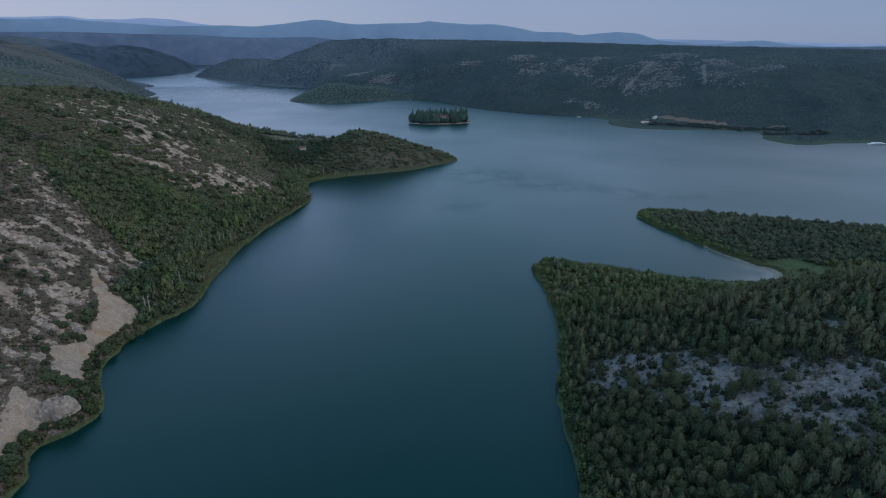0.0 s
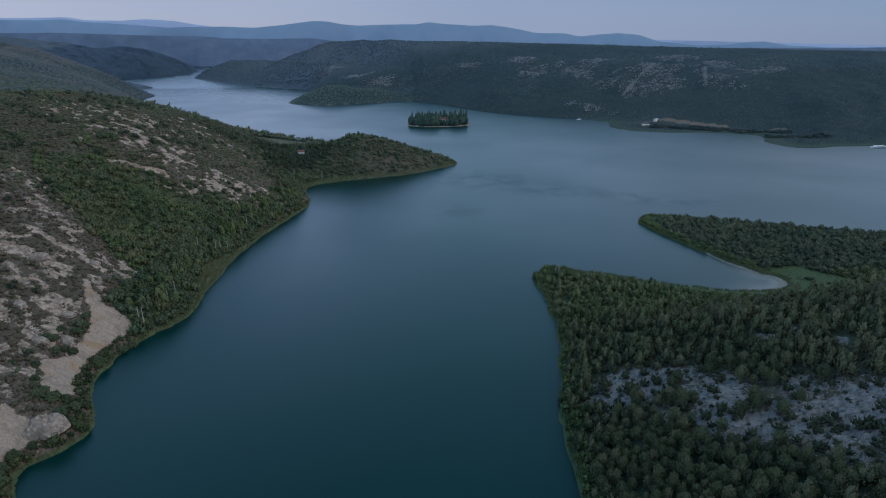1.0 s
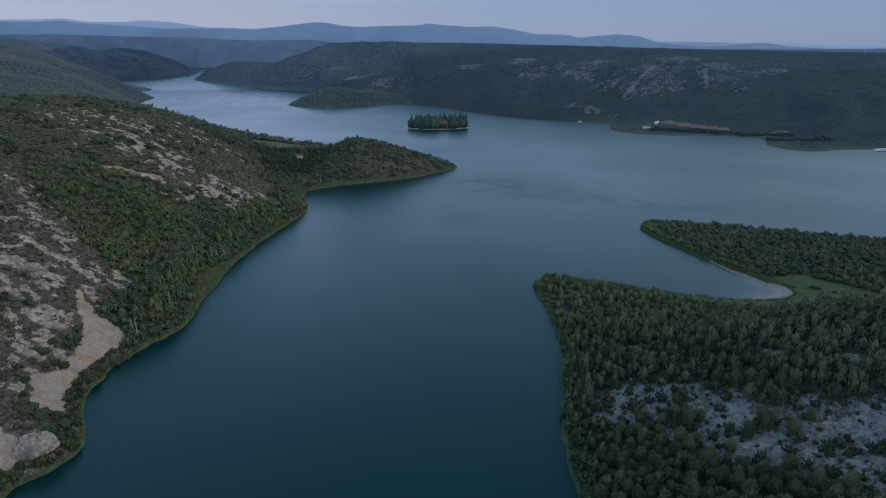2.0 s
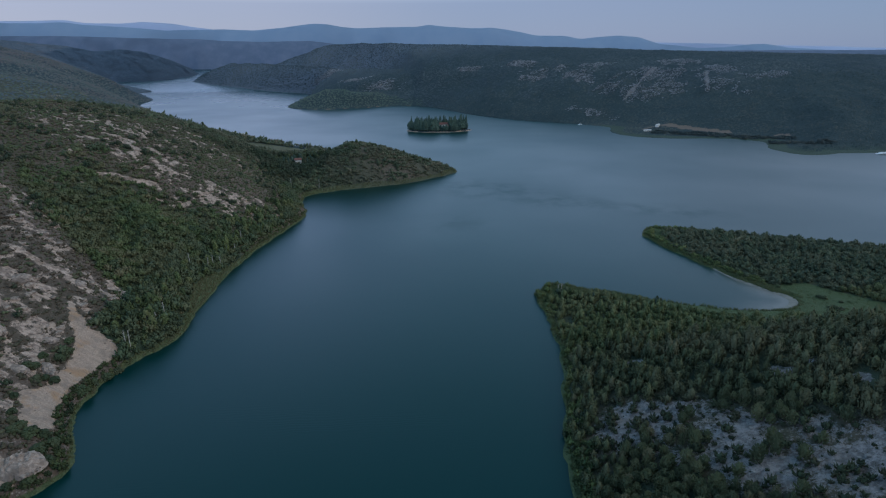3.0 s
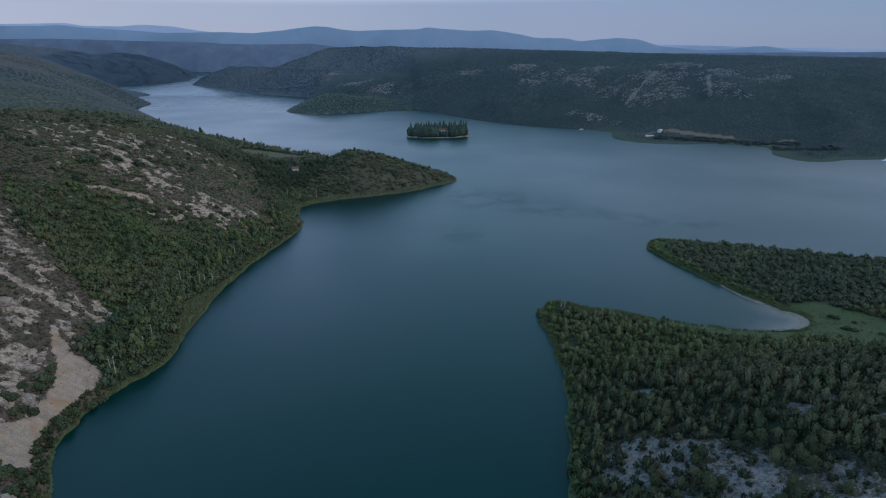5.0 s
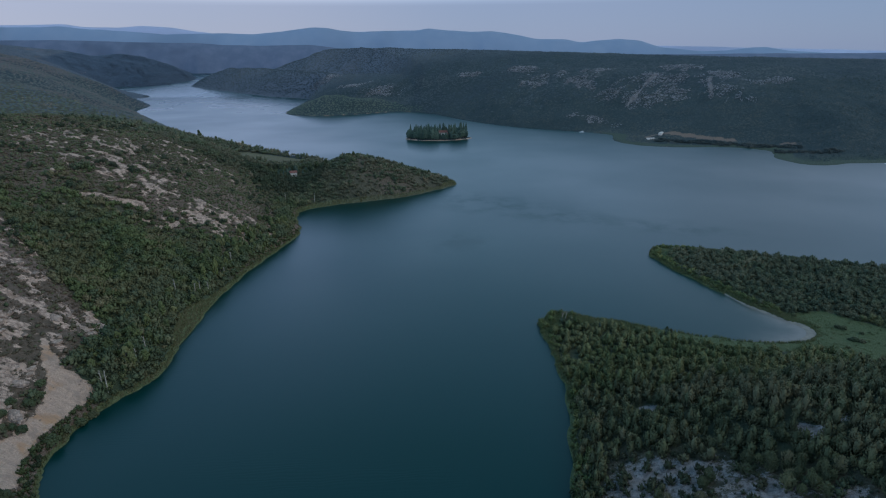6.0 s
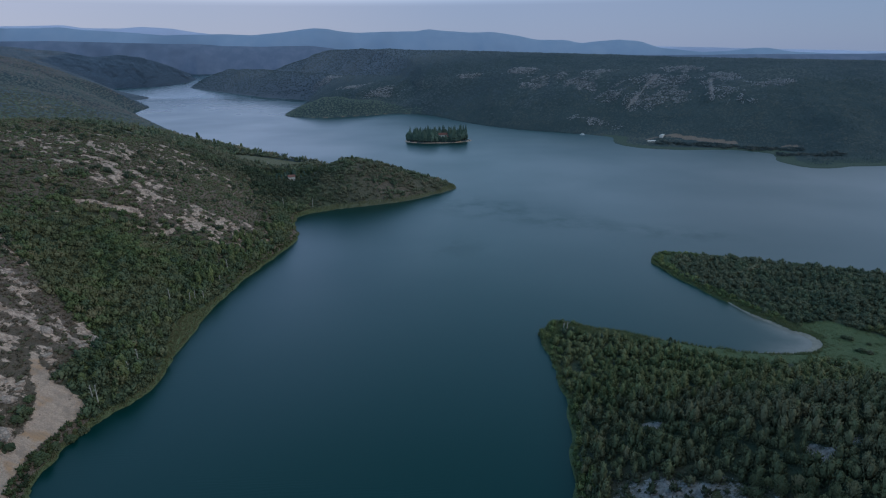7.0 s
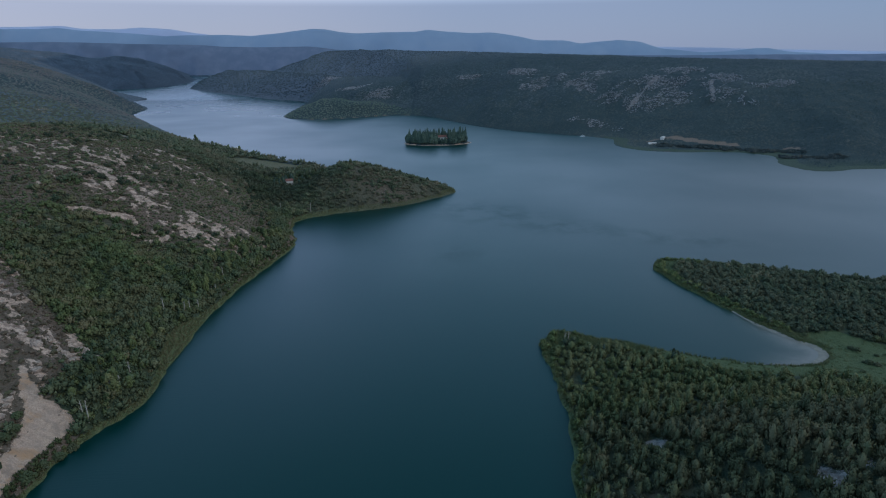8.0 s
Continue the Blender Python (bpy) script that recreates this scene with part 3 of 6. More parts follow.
BARE_TOP = ((-286, 367, -277, 374, 2.6), (-280, 360, -266, 366, 3.4), (-267, 362, -255, 369, 4.2), (-254, 365, -244, 368, 3.0), (-244, 356, -241, 361, 2.2), (-270, 339, -261, 338, 2.1),
            (-260, 339, -246, 339, 2.1), (-252, 348, -241, 344, 1.6), (-269, 387, -265, 390, 1.4), (-259, 387, -250, 389, 2.9), (-274, 415, -270, 418, 1.8), (-266, 409, -262, 412, 1.5),
            (-243, 386, -233, 384, 2.8), (-243, 405, -235, 398, 2.0), (-232, 396, -222, 389, 2.0))
BARE_FOOT = ((-234, 415, -212, 396, 3.8), (-255, 314, -246, 310, 2.0), (-253, 324, -239, 319, 2.0), (-238, 341, -233, 340, 1.3), (-234, 329, -220, 331, 2.3), (-243, 332, -238, 328, 1.0),
             (-224, 316, -210, 307, 2.4), (-231, 303, -219, 301, 1.9), (-223, 288, -215, 290, 1.4), (-237, 285, -231, 285, 2.1), (-214, 292, -209, 291, 0.9), (-223, 268, -214, 264, 1.6),
             (-213, 273, -206, 275, 1.4), (-298, 422, -287, 423, 1.6), (-270, 389, -281, 387, 1.5))
# stretches with many small bare patches
FLECKS = ((-350, 612, 60, 38), (-285, 615, 65, 32), (-222, 612, 52, 30), (-305, 752, 60, 34), (-380, 660, 60, 34), (-248, 545, 34, 18), (-190, 632, 34, 26), (-325, 682, 50, 32), (-295, 455, 40, 30))


def glades(x, y):
    """Small stony openings in the headland wood."""
    out = np.zeros(np.shape(x))
    for cx, cy, rx, ry in GLADES:
        out = np.maximum(out, bell(x, y, cx, cy, rx, ry))
    return smooth(out + 0.5 * (fbm(x, y, 6, 2, 26) - 0.5), 0.42, 0.67)


def ledges(x, y, which):
    """How surely each place lies on one of the bare ledges, with ragged rims."""
    out, near = np.zeros(np.shape(x)), (which == 0) & (x > -420) & (x < -150) & (y > 180) & (y < 800)
    px, py = x[near], y[near]
    rag = (fbm(px, py, 5, 3, 24) - 0.5) * 7.5
    best = np.zeros(px.shape)
    for ax, ay, bx, by, w in BENCHES + RIBS + LEDGES + BARE_TOP + BARE_FOOT:
        d, _ = seg_far(px, py, ax, ay, bx, by)
        best = np.maximum(best, smooth(w + 0.25 - d + rag * min(1.0, 0.35 + 0.2 * w), -1.2, 1.2))
    out[near] = best
    return out


def cover(x, y, sd, which):
    """How much bare rock, reeds or grass, and scree each place has."""
    rock = 0.14 + (fbm(x, y, 16, 4, 11) - 0.5) * 0.8
    u, v = x * 0.8 - y * 0.6, x * 0.6 + y * 0.8
    stripe = fbm(u / 2.0, v, 5.5, 4, 21) - 0.5
    ragged = (fbm(x, y, 26, 4, 23) - 0.5) * 60
    south = smooth(np.minimum(392 + 0.76 * (-212 - x), 432) - y + 0.4 * ragged, -8, 14) * smooth(sd, 12, 26) * (0.35 + 0.65 * smooth(x, -320, -285))
    slab = ledges(x, y, which)
    fleck = smooth(fbm(u / 1.4, v, 4.6, 3, 61), 0.565, 0.65)
    where = np.zeros(np.shape(x))
    for cx, cy, rx, ry in FLECKS:
        where = np.maximum(where, bell(x, y, cx, cy, rx, ry))
    left = -0.02 + 0.5 * (rock - 0.14) + stripe * (0.25 + 0.75 * south) + (fbm(x, y, 5, 3, 25) - 0.5) * (0.3 + 0.9 * south) + 0.34 * south + (0.85 - 0.25 * south) * slab + 0.78 * fleck * np.minimum(1.5 * where, 1.0) - 0.45 * smooth(13 - sd, -6, 6)
    lush = smooth(y - 390 - 0.76 * (-212 - x) + 0.4 * ragged, -4, 14) * smooth(560 + 0.05 * (-160 - x) - y + ragged, -42, 42) * smooth(x + ragged, -362, -280)
    lush = np.maximum(lush, smooth(bell(x, y, -194, 368, 24, 30), 0.35, 0.6))
    left = left - 0.5 * lush * (1 - np.clip(slab, 0, 1)) - 0.35 * smooth(y, 740, 800)
    band, t = seg_far(x, y, 84, 261, 174, 168)
    open_band = np.maximum(smooth(17 + 9 * t - band, -7, 7), glades(x, y))
    right = 0.05 + (fbm(x, y, 12, 4, 13) - 0.5) * 0.8 + 0.60 * open_band
    slabs = np.zeros(np.shape(x))
    for cx, cy, rx, ry, turn in OUTCROPS:
        slabs = np.maximum(slabs, bell(x, y, cx, cy, rx, ry, turn))
    far = -0.2 + (fbm(x, y, 26, 4, 15) - 0.5) * 0.6 + (fbm(x * 0.6 + y * 0.8, (y * 0.6 - x * 0.8) * 3, 44, 3, 17) - 0.5) * 0.9 * slabs + 0.42 * slabs
    valley = np.zeros(np.shape(x))
    for cx, cy, rx, ry in ((-1270, 2134, 40, 34), (-913, 1310, 34, 26), (-2239, 3382, 70, 50), (-1970, 3500, 80, 40), (-823, 1356, 50, 26), (-2130, 3440, 60, 40)):
        valley = np.maximum(valley, bell(x, y, cx, cy, rx, ry))
    for ax, ay, bx, by in CHUTES:
        far = far + 0.8 * smooth(5 + 3 * vnoise(x, y, 18, 3) - seg_far(x, y, ax, ay, bx, by)[0], -3, 3)
    rock = np.select([which == 0, which == 1, which == 2], [np.where(y > 1000, 0.05 + (fbm(x, y, 90, 4, 16) - 0.5) * 0.9 + 0.36 * valley, left), right, far], 0.0)
    # reeds, sedge and meadow
    width = np.select([which == 0, which == 1], [1.6 + 1.2 * smooth(y, 300, 360) * (1 - 0.8 * smooth(y, 560, 640)) + 12 * bell(x, y, -172, 452, 30, 30) + 5 * bell(x, y, 5, 935, 35, 30) + 2.0 * smooth(y, 735, 775), 3.2 + 17 * bell(x, y, 85, 458, 28, 20) + 7 * bell(x, y, 150, 440, 55, 22) + 20 * bell(x, y, 215, 420, 85, 34) + 20 * bell(x, y, 212, 606, 26, 26) + 4 * bell(x, y, 235, 500, 25, 60)], 4.0)
    green = smooth(width - sd, -2, 2) * (y < 1010) * (which < 2)
    flat = smooth(y - (394 - 0.95 * (x - 250)), -5, 6) * smooth(np.minimum(462 - 1.15 * (x - 280), 456) - y, -6, 6) * smooth(x, 246, 258) * smooth(375 - x, 0, 20)
    green = np.maximum(green, flat * (which == 1))
    green = np.maximum(green, smooth(27 - seg_far(x, y, -390, 1200, -278, 1122)[0], -5, 5) * (which == 0))
    coast = 0.7 * smooth(30 + 26 * (vnoise(x, y, 40, 5) - 0.5) - sd, -8, 8) * smooth(x, 350, 400) * smooth(820 - x, 0, 60)
    green = np.maximum(green, coast * (which == 2))
    # loose scree fans, bare fields and the pale rim of the bay
    scree = np.zeros(np.shape(x))
    for ax, ay, bx, by, w0, w1 in ((-231, 366, -224, 356, 1.2, 2.3), (-222, 355, -214, 347, 3.7, 5.9), (-211, 347, -204, 340, 7.8, 11.2), (-205, 332, -205, 323, 8.4, 4.8), (-204, 319, -205, 307, 3.8, 3.2), (-206, 306, -203, 294, 3.4, 6.4), (-202, 289, -194, 274, 10.2, 8.6), (-202, 243, -196, 234, 3.7, 5.8), (-194, 233, -189, 225, 8.3, 11.0), (-190, 217, -188, 208, 6.3, 6.8)):
        d, t = seg_far(x, y, ax, ay, bx, by)
        scree = np.maximum(scree, smooth(w0 + (w1 - w0) * t - d + 0.09 * ragged + 5.0 * (fbm(x, y, 7, 3, 28) - 0.5), -1.6, 1.6))
    scree = np.clip(scree + (fbm(x, y, 8, 3, 29) - 0.5) * 1.3 * (scree > 0.01) * (scree < 0.99), 0, 1) * smooth(sd, 5, 8)
    for ax, ay, bx, by, w in ((456, 1362, 505, 1354, 11), (505, 1352, 612, 1304, 13), (684, 1244, 706, 1226, 8), (430, 1262, 476, 1243, 5)):
        scree = np.maximum(scree, 0.75 * smooth(w - seg_far(x, y, ax, ay, bx, by)[0], -4, 4))
    scree = np.maximum(scree, (which == 1) * np.maximum(0.8 * smooth(bell(x, y, 447, 583, 16, 5), 0.4, 0.7), 0.8 * smooth(bell(x, y, 72, 327, 2.5, 5), 0.4, 0.7)))
    scree = np.maximum(scree, 0.5 * (which == 2) * smooth(4 - sd, -2, 2) * (x > -530) * (x < -90) * (y > 1890) * (y < 2070))
    scree = np.maximum(scree, (which == 3) * smooth(4.2 - sd, -0.8, 0.8))
    green = green * (1 - scree)
    return rock * (1 - scree), green, scree, lush, south


# ---- the ground, the lake and the far mountains ----
def steps(stops):
    """Grid lines with a spacing that changes from stop to stop: (place, spacing)."""
    out = [stops[0][0]]
    for (a, s), (b, e) in zip(stops, stops[1:]):
        while out[-1] < b - 1e-6:
            out.append(out[-1] + s + (e - s) * (out[-1] - a) / (b - a))
        out[-1] = b
    return np.array(out, float)


def sheet(xs, ys):
    gx, gy = np.meshgrid(xs, ys)
    n, m = len(xs), len(ys)
    k = (np.arange(m - 1)[:, None] * n + np.arange(n - 1)).ravel()
    return gx.ravel(), gy.ravel(), np.stack([k, k + 1, k + n + 1, k + n], 1)


def build_ground():
    xs = steps([(-6000, 400), (-3200, 80), (-1400, 24), (-640, 13), (-460, 6), (-390, 2.4), (-165, 2.2), (-140, 6), (-20, 9), (30, 9), (50, 5), (300, 5), (700, 12), (1500, 24), (2600, 90), (6000, 400)])
    ys = steps([(-3000, 400), (-300, 60), (80, 5), (190, 2.4), (440, 2.4), (660, 2.6), (780, 5), (1000, 8), (1500, 14), (2700, 26), (4500, 40), (5000, 50)])
    x, y, faces = sheet(xs, ys)
    z, sd, which = land(x, y)
    rock, green, scree, lush, _ = cover(x, y, sd, which)
    wooded = np.select([which == 0, which == 1], [np.maximum(np.maximum(smooth(y, 950, 1100), 0.85 * smooth(y + 0.25 * x, 700, 740) * (1 - 0.7 * bell(x, y, -70, 866, 85, 48))), lush), 0.5 + 0.4 * smooth(seg_far(x, y, 84, 261, 174, 168)[0], 18, 34)], 1.0)
    bare = np.clip(rock * 1.6 - 0.5, 0, 1) * (1 - green) * smooth(sd, 5, 14) * (y < 1000)
    z = z + bare * (fbm(x, y, 7, 3, 31) - 0.35) * 3.6
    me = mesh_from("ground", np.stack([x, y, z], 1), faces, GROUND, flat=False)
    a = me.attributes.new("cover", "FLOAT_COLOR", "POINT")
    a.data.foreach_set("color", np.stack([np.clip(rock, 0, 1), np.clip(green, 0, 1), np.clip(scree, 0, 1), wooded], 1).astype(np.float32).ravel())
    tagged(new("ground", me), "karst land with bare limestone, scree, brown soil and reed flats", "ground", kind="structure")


def build_lake():
    x, y, faces = sheet(steps([(-6000, 400), (-2200, 200), (-100, 40), (180, 20), (205, 2.5), (275, 2.5), (300, 20), (420, 60), (1000, 200), (6000, 400)]),
                        steps([(-3000, 800), (0, 200), (400, 20), (408, 2.5), (500, 2.5), (545, 4), (600, 20), (900, 25), (1000, 50), (2600, 50), (3600, 50), (4700, 100)]))
    me = mesh_from("lake", np.stack([x, y, pool(y)], 1), faces, WATER, flat=False)
    bay = (x > 195) & (x < 285) & (y > 400) & (y < 560)
    shallow = np.zeros(len(x))
    far_in = smooth(x + 0.25 * (430 - y), 196, 262)
    shallow[bay] = np.clip(smooth(signed(x[bay], y[bay], RIGHT), -24, 1) * far_in[bay] ** 1.3 + 0.36 * far_in[bay] ** 1.5, 0, 1)
    breeze = np.maximum(np.maximum(bell(x, y, 60, 800, 75, 42, -35), bell(x, y, 150, 735, 80, 30, -25)), np.maximum(bell(x, y, 250, 690, 70, 22, -20), 0.7 * bell(x, y, 15, 640, 40, 30)))
    for key, value in (("shallow", shallow), ("breeze", breeze)):
        me.attributes.new(key, "FLOAT", "POINT").data.foreach_set("value", value.astype(np.float32))
    tagged(new("lake", me), "calm deep teal lake water with faint wind ripples", "water", kind="structure")


def backdrop_range(corners, y, foot, material, label):
    """A far range: its crest line as corners of x and height, with rounded flanks."""
    xs, rows = np.linspace(-6000, 6000, 800), []
    fine = np.interp(xs, *zip(*corners))
    crest = np.convolve(np.pad(fine, 2, "edge"), np.ones(5) / 5, "valid") + 6 * (fbm(xs, 0 * xs + y, 160, 4, 8) - 0.5)
    for k, d in enumerate((-150, -130, -112, -95, -78, -62, -46, -30, -15, 0, 15)):
        f = math.sin(math.pi / 2 * min(1.0, (d + 150) / 150)) if d < 1 else 0.94
        spur = np.abs(fbm(xs + 0.5 * d, 0 * xs + y, 330, 3, 9) - 0.5) * 150 * (1 - f * f)
        rows.append(np.stack([xs, y + d + spur - 60 * (1 - f * f), foot + (crest - foot) * f], 1))
    n, m = len(xs), len(rows)
    k = (np.arange(m - 1)[:, None] * n + np.arange(n - 1)).ravel()
    me = mesh_from("backdrop", np.concatenate(rows), np.stack([k, k + 1, k + n + 1, k + n], 1), material, flat=False)
    tagged(new("backdrop", me), label, "mountains", kind="structure")


def build_mountains():
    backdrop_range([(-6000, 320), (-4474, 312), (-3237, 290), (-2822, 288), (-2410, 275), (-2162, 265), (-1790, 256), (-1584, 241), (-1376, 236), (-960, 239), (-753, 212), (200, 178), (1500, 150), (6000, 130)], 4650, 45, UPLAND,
                   "wooded upland at the head of the valley, coloured blue for haze")
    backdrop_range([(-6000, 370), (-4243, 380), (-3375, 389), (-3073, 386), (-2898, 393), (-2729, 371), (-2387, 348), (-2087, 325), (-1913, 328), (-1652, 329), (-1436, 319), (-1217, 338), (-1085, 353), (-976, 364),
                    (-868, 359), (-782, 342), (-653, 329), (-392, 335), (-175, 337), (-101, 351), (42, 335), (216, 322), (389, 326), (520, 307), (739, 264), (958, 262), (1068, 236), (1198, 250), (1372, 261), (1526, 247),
                    (1684, 198), (1839, 184), (1995, 166), (2192, 168), (2420, 190), (2520, 192), (2700, 160), (2987, 145), (3253, 135), (3468, 120), (6000, 80)], 4860, 60, MOUNTAIN, "distant mountain range under the dusk sky, coloured blue for haze")
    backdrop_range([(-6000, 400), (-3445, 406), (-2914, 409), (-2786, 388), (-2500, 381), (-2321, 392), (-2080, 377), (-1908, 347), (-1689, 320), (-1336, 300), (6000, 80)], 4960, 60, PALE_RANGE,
                   "peaks behind the mountain range, coloured paler still for haze")


build_ground()
build_lake()
build_mountains()


# ---- shapes of plants and stones, as arrays ----
def ico(level=0):
    bm = bmesh.new()
    bmesh.ops.create_icosphere(bm, subdivisions=level + 1, radius=1.0)
    v, f = np.array([p.co for p in bm.verts]), np.array([[q.index for q in p.verts] for p in bm.faces])
    bm.free()
    return v, f


ICO, BALL = ico(0), ico(1)


def joined(pieces):
    vs, fs, at = [], [], 0
    for v, f in pieces:
        vs.append(v), fs.append(f + at)
        at += len(v)
    return np.concatenate(vs), np.concatenate(fs)


def clump(r, centre, size, squash=1.0, rough=0.35):
    v = ICO[0] * (1 + (r.random((12, 1)) - 0.5) * 2 * rough)
    return v * np.array([size, size, size * squash]) + centre, ICO[1]


def lump(r, centre, size, squash=1.0, rough=0.35):
    """A small uneven leaf lump of eight faces."""
    v = np.array([(1, 0, 0), (0, 1, 0), (-1, 0, 0), (0, -1, 0), (0, 0, 1), (0, 0, -1)], float)
    a = r.random() * 1.57
    v = np.stack([v[:, 0] * math.cos(a) - v[:, 1] * math.sin(a), v[:, 0] * math.sin(a) + v[:, 1] * math.cos(a), v[:, 2]], 1) * (1 + (r.random((6, 1)) - 0.5) * 2 * rough)
    return v * np.array([size, size, size * squash]) + centre, np.array([(0, 1, 4), (1, 2, 4), (2, 3, 4), (3, 0, 4), (1, 0, 5), (2, 1, 5), (3, 2, 5), (0, 3, 5)])


def shrub_shape(seed):
    """A low bush of two uneven lumps, one unit wide."""
    r = np.random.default_rng(seed)
    a = 6.28 * r.random()
    return joined([lump(r, (0.16 * math.cos(a), 0.16 * math.sin(a), 0.24), 0.44, 0.9, 0.35), lump(r, (-0.2 * math.cos(a), -0.2 * math.sin(a), 0.2), 0.38, 0.8, 0.35)])


def hill_tree_shape(seed):
    """A far tree crown: an uneven five-sided peak, one unit wide and about as high."""
    r = np.random.default_rng(seed)
    a = np.arange(5) * 2 * math.pi / 5 + r.random() * 6
    reach = 0.42 + 0.2 * r.random(5)
    v = np.concatenate([np.stack([reach * np.cos(a), reach * np.sin(a), 0.3 * r.random(5) - 0.5], 1), [[0.25 * (r.random() - 0.5), 0.25 * (r.random() - 0.5), 0.9 + 0.2 * r.random()]]])
    return v, np.array([(k, (k + 1) % 5, 5) for k in range(5)])


def tuft(r, centre, out, size, stretch=1.9):
    """A leaf tuft: an uneven three-sided spike that points up and outwards."""
    a = r.random() * 6.28 + np.arange(3) * 2.094
    ring = np.stack([np.cos(a), np.sin(a), 0.5 * (r.random(3) - 0.5)], 1) * size * (0.75 + 0.5 * r.random((3, 1)))
    tip = np.array((out[0] * 0.75, out[1] * 0.75, 1.0)) * size * stretch * (0.7 + 0.6 * r.random())
    return np.concatenate([ring, [tip]]) + centre, np.array([(0, 1, 3), (1, 2, 3), (2, 0, 3), (2, 1, 0)])


def crown_shape(seed, tufts=26, tall=1.25, size=0.15, point=1.9, stem=True):
    """A bushy crown, one unit wide: an uneven core set all over with leaf tufts, on a short stem."""
    r = np.random.default_rng(seed)
    lean, bulge, cut = 0.16 * (r.random(2) - 0.5), 0.28 + 0.25 * r.random(), point * (0.8 + 0.5 * r.random())
    v, f = clump(r, (0.4 * lean[0], 0.4 * lean[1], tall * (0.1 + 0.42)), 0.31, 1.25 * tall, 0.25)
    pieces = [(v, f)]
    for k in range(tufts):
        f = (k + r.random()) / tufts
        girth = max(0.05, 1 - abs((f - bulge) / (1 - bulge if f > bulge else bulge + 0.2)) ** cut)
        reach = (0.5 - 0.5 * size) * girth ** 0.6 * (0.7 + 0.42 * r.random())
        a = k * 2.4 + 1.2 * r.random()
        out = (math.cos(a), math.sin(a))
        c = (reach * out[0] + lean[0] * f, reach * out[1] + lean[1] * f, tall * (0.08 + 0.76 * f))
        pieces.append(tuft(r, c, (out[0] * girth, out[1] * girth), size * (0.6 + 0.75 * r.random()) * (1.12 - 0.35 * f)))
    if stem:
        pieces.append((np.array([(0.05, 0, -0.1), (-0.03, 0.045, -0.1), (-0.03, -0.045, -0.1), (0, 0, 0.5 * tall)]), np.array([(0, 1, 3), (1, 2, 3), (2, 0, 3)])))
    return joined(pieces)


def reed_shape(seed):
    """A tuft of upright reed blades, one unit wide and high."""
    r = np.random.default_rng(seed)
    pieces = []
    for k in range(6):
        a, d, h = r.random() * 6.28, 0.42 * r.random() ** 0.5, 0.65 + 0.45 * r.random()
        c = np.array((d * math.cos(a), d * math.sin(a), 0))
        v = np.array([(0.13, 0, 0), (-0.07, 0.12, 0), (-0.07, -0.12, 0), (0.16 * (r.random() - 0.5), 0.16 * (r.random() - 0.5), h)]) + c
        pieces.append((v, np.array([(0, 1, 3), (1, 2, 3), (2, 0, 3)])))
    return joined(pieces)


def block_shape(seed):
    """An angular limestone block, one unit wide."""
    r = np.random.default_rng(seed)
    v = np.sign(ICO[0]) * np.abs(ICO[0]) ** 0.6 * (0.8 + 0.4 * r.random((12, 1)))
    return v * np.array([0.5, 0.5, 0.34]) + (0, 0, 0.1), ICO[1]


def jitter(x0, y0, x1, y1, gap, seed):
    r = np.random.default_rng(seed)
    gx, gy = np.meshgrid(np.arange(x0, x1, gap), np.arange(y0, y1, gap))
    gx, gy = gx.ravel() + (r.random(gx.size) - 0.5) * gap * 1.25, gy.ravel() + (r.random(gy.size) - 0.5) * gap * 1.25
    return gx, gy


def scatter(name, shapes, places, sizes, tall, material, label, category, seed, flat=True, way=None, patch=0):
    """Many plants or stones that nobody could count, as one mesh."""
    r = np.random.default_rng(seed)
    n = len(places)
    turn, pick, vs, fs, ts, at = r.random(n) * 6.283 if way is None else way + 0.9 * (r.random(n) - 0.5), r.integers(0, len(shapes), n), [], [], [], 0
    for k, (v, f) in enumerate(shapes):
        i = np.where(pick == k)[0]
        if not len(i):
            continue
        c, s = np.cos(turn[i])[:, None], np.sin(turn[i])[:, None]
        w, h = sizes[i][:, None], tall[i][:, None]
        x = (v[:, 0] * c - v[:, 1] * s) * w + places[i, 0:1]
        y = (v[:, 0] * s + v[:, 1] * c) * w + places[i, 1:2]
        z = v[:, 2] * h + places[i, 2:3]
        vs.append(np.stack([x, y, z], 2).reshape(-1, 3))
        fs.append((f[None] + (np.arange(len(i)) * len(v))[:, None, None] + at).reshape(-1, 3))
        stand = fbm(places[i, 0], places[i, 1], 26, 3, seed % 50)
        stand = 0.85 * r.random(len(i)) + 1.5 * (stand - 0.5) + 0.07 if not patch else 0.45 * r.random(len(i)) + 3.0 * (fbm(places[i, 0], places[i, 1], patch, 4, seed % 50) - 0.5) + 0.3
        ts.append(np.repeat(np.clip(stand, 0, 1), len(v)))
        at += len(i) * len(v)
    ob = new(name, mesh_from(name, np.concatenate(vs), np.concatenate(fs), material, np.concatenate(ts), flat))
    return tagged(ob, label, category, kind="stuff")


def pick(x, y, keep, seed):
    """Places on the ground, kept with the chance that keep() gives."""
    z, sd, which = land(x, y)
    rock, green, scree, lush, south = cover(x, y, sd, which)
    p = keep(x, y, z, sd, which, rock, green, scree, lush, south)
    ok = np.random.default_rng(seed).random(len(x)) < p
    return np.stack([x, y, z], 1)[ok], rock[ok], lush[ok]


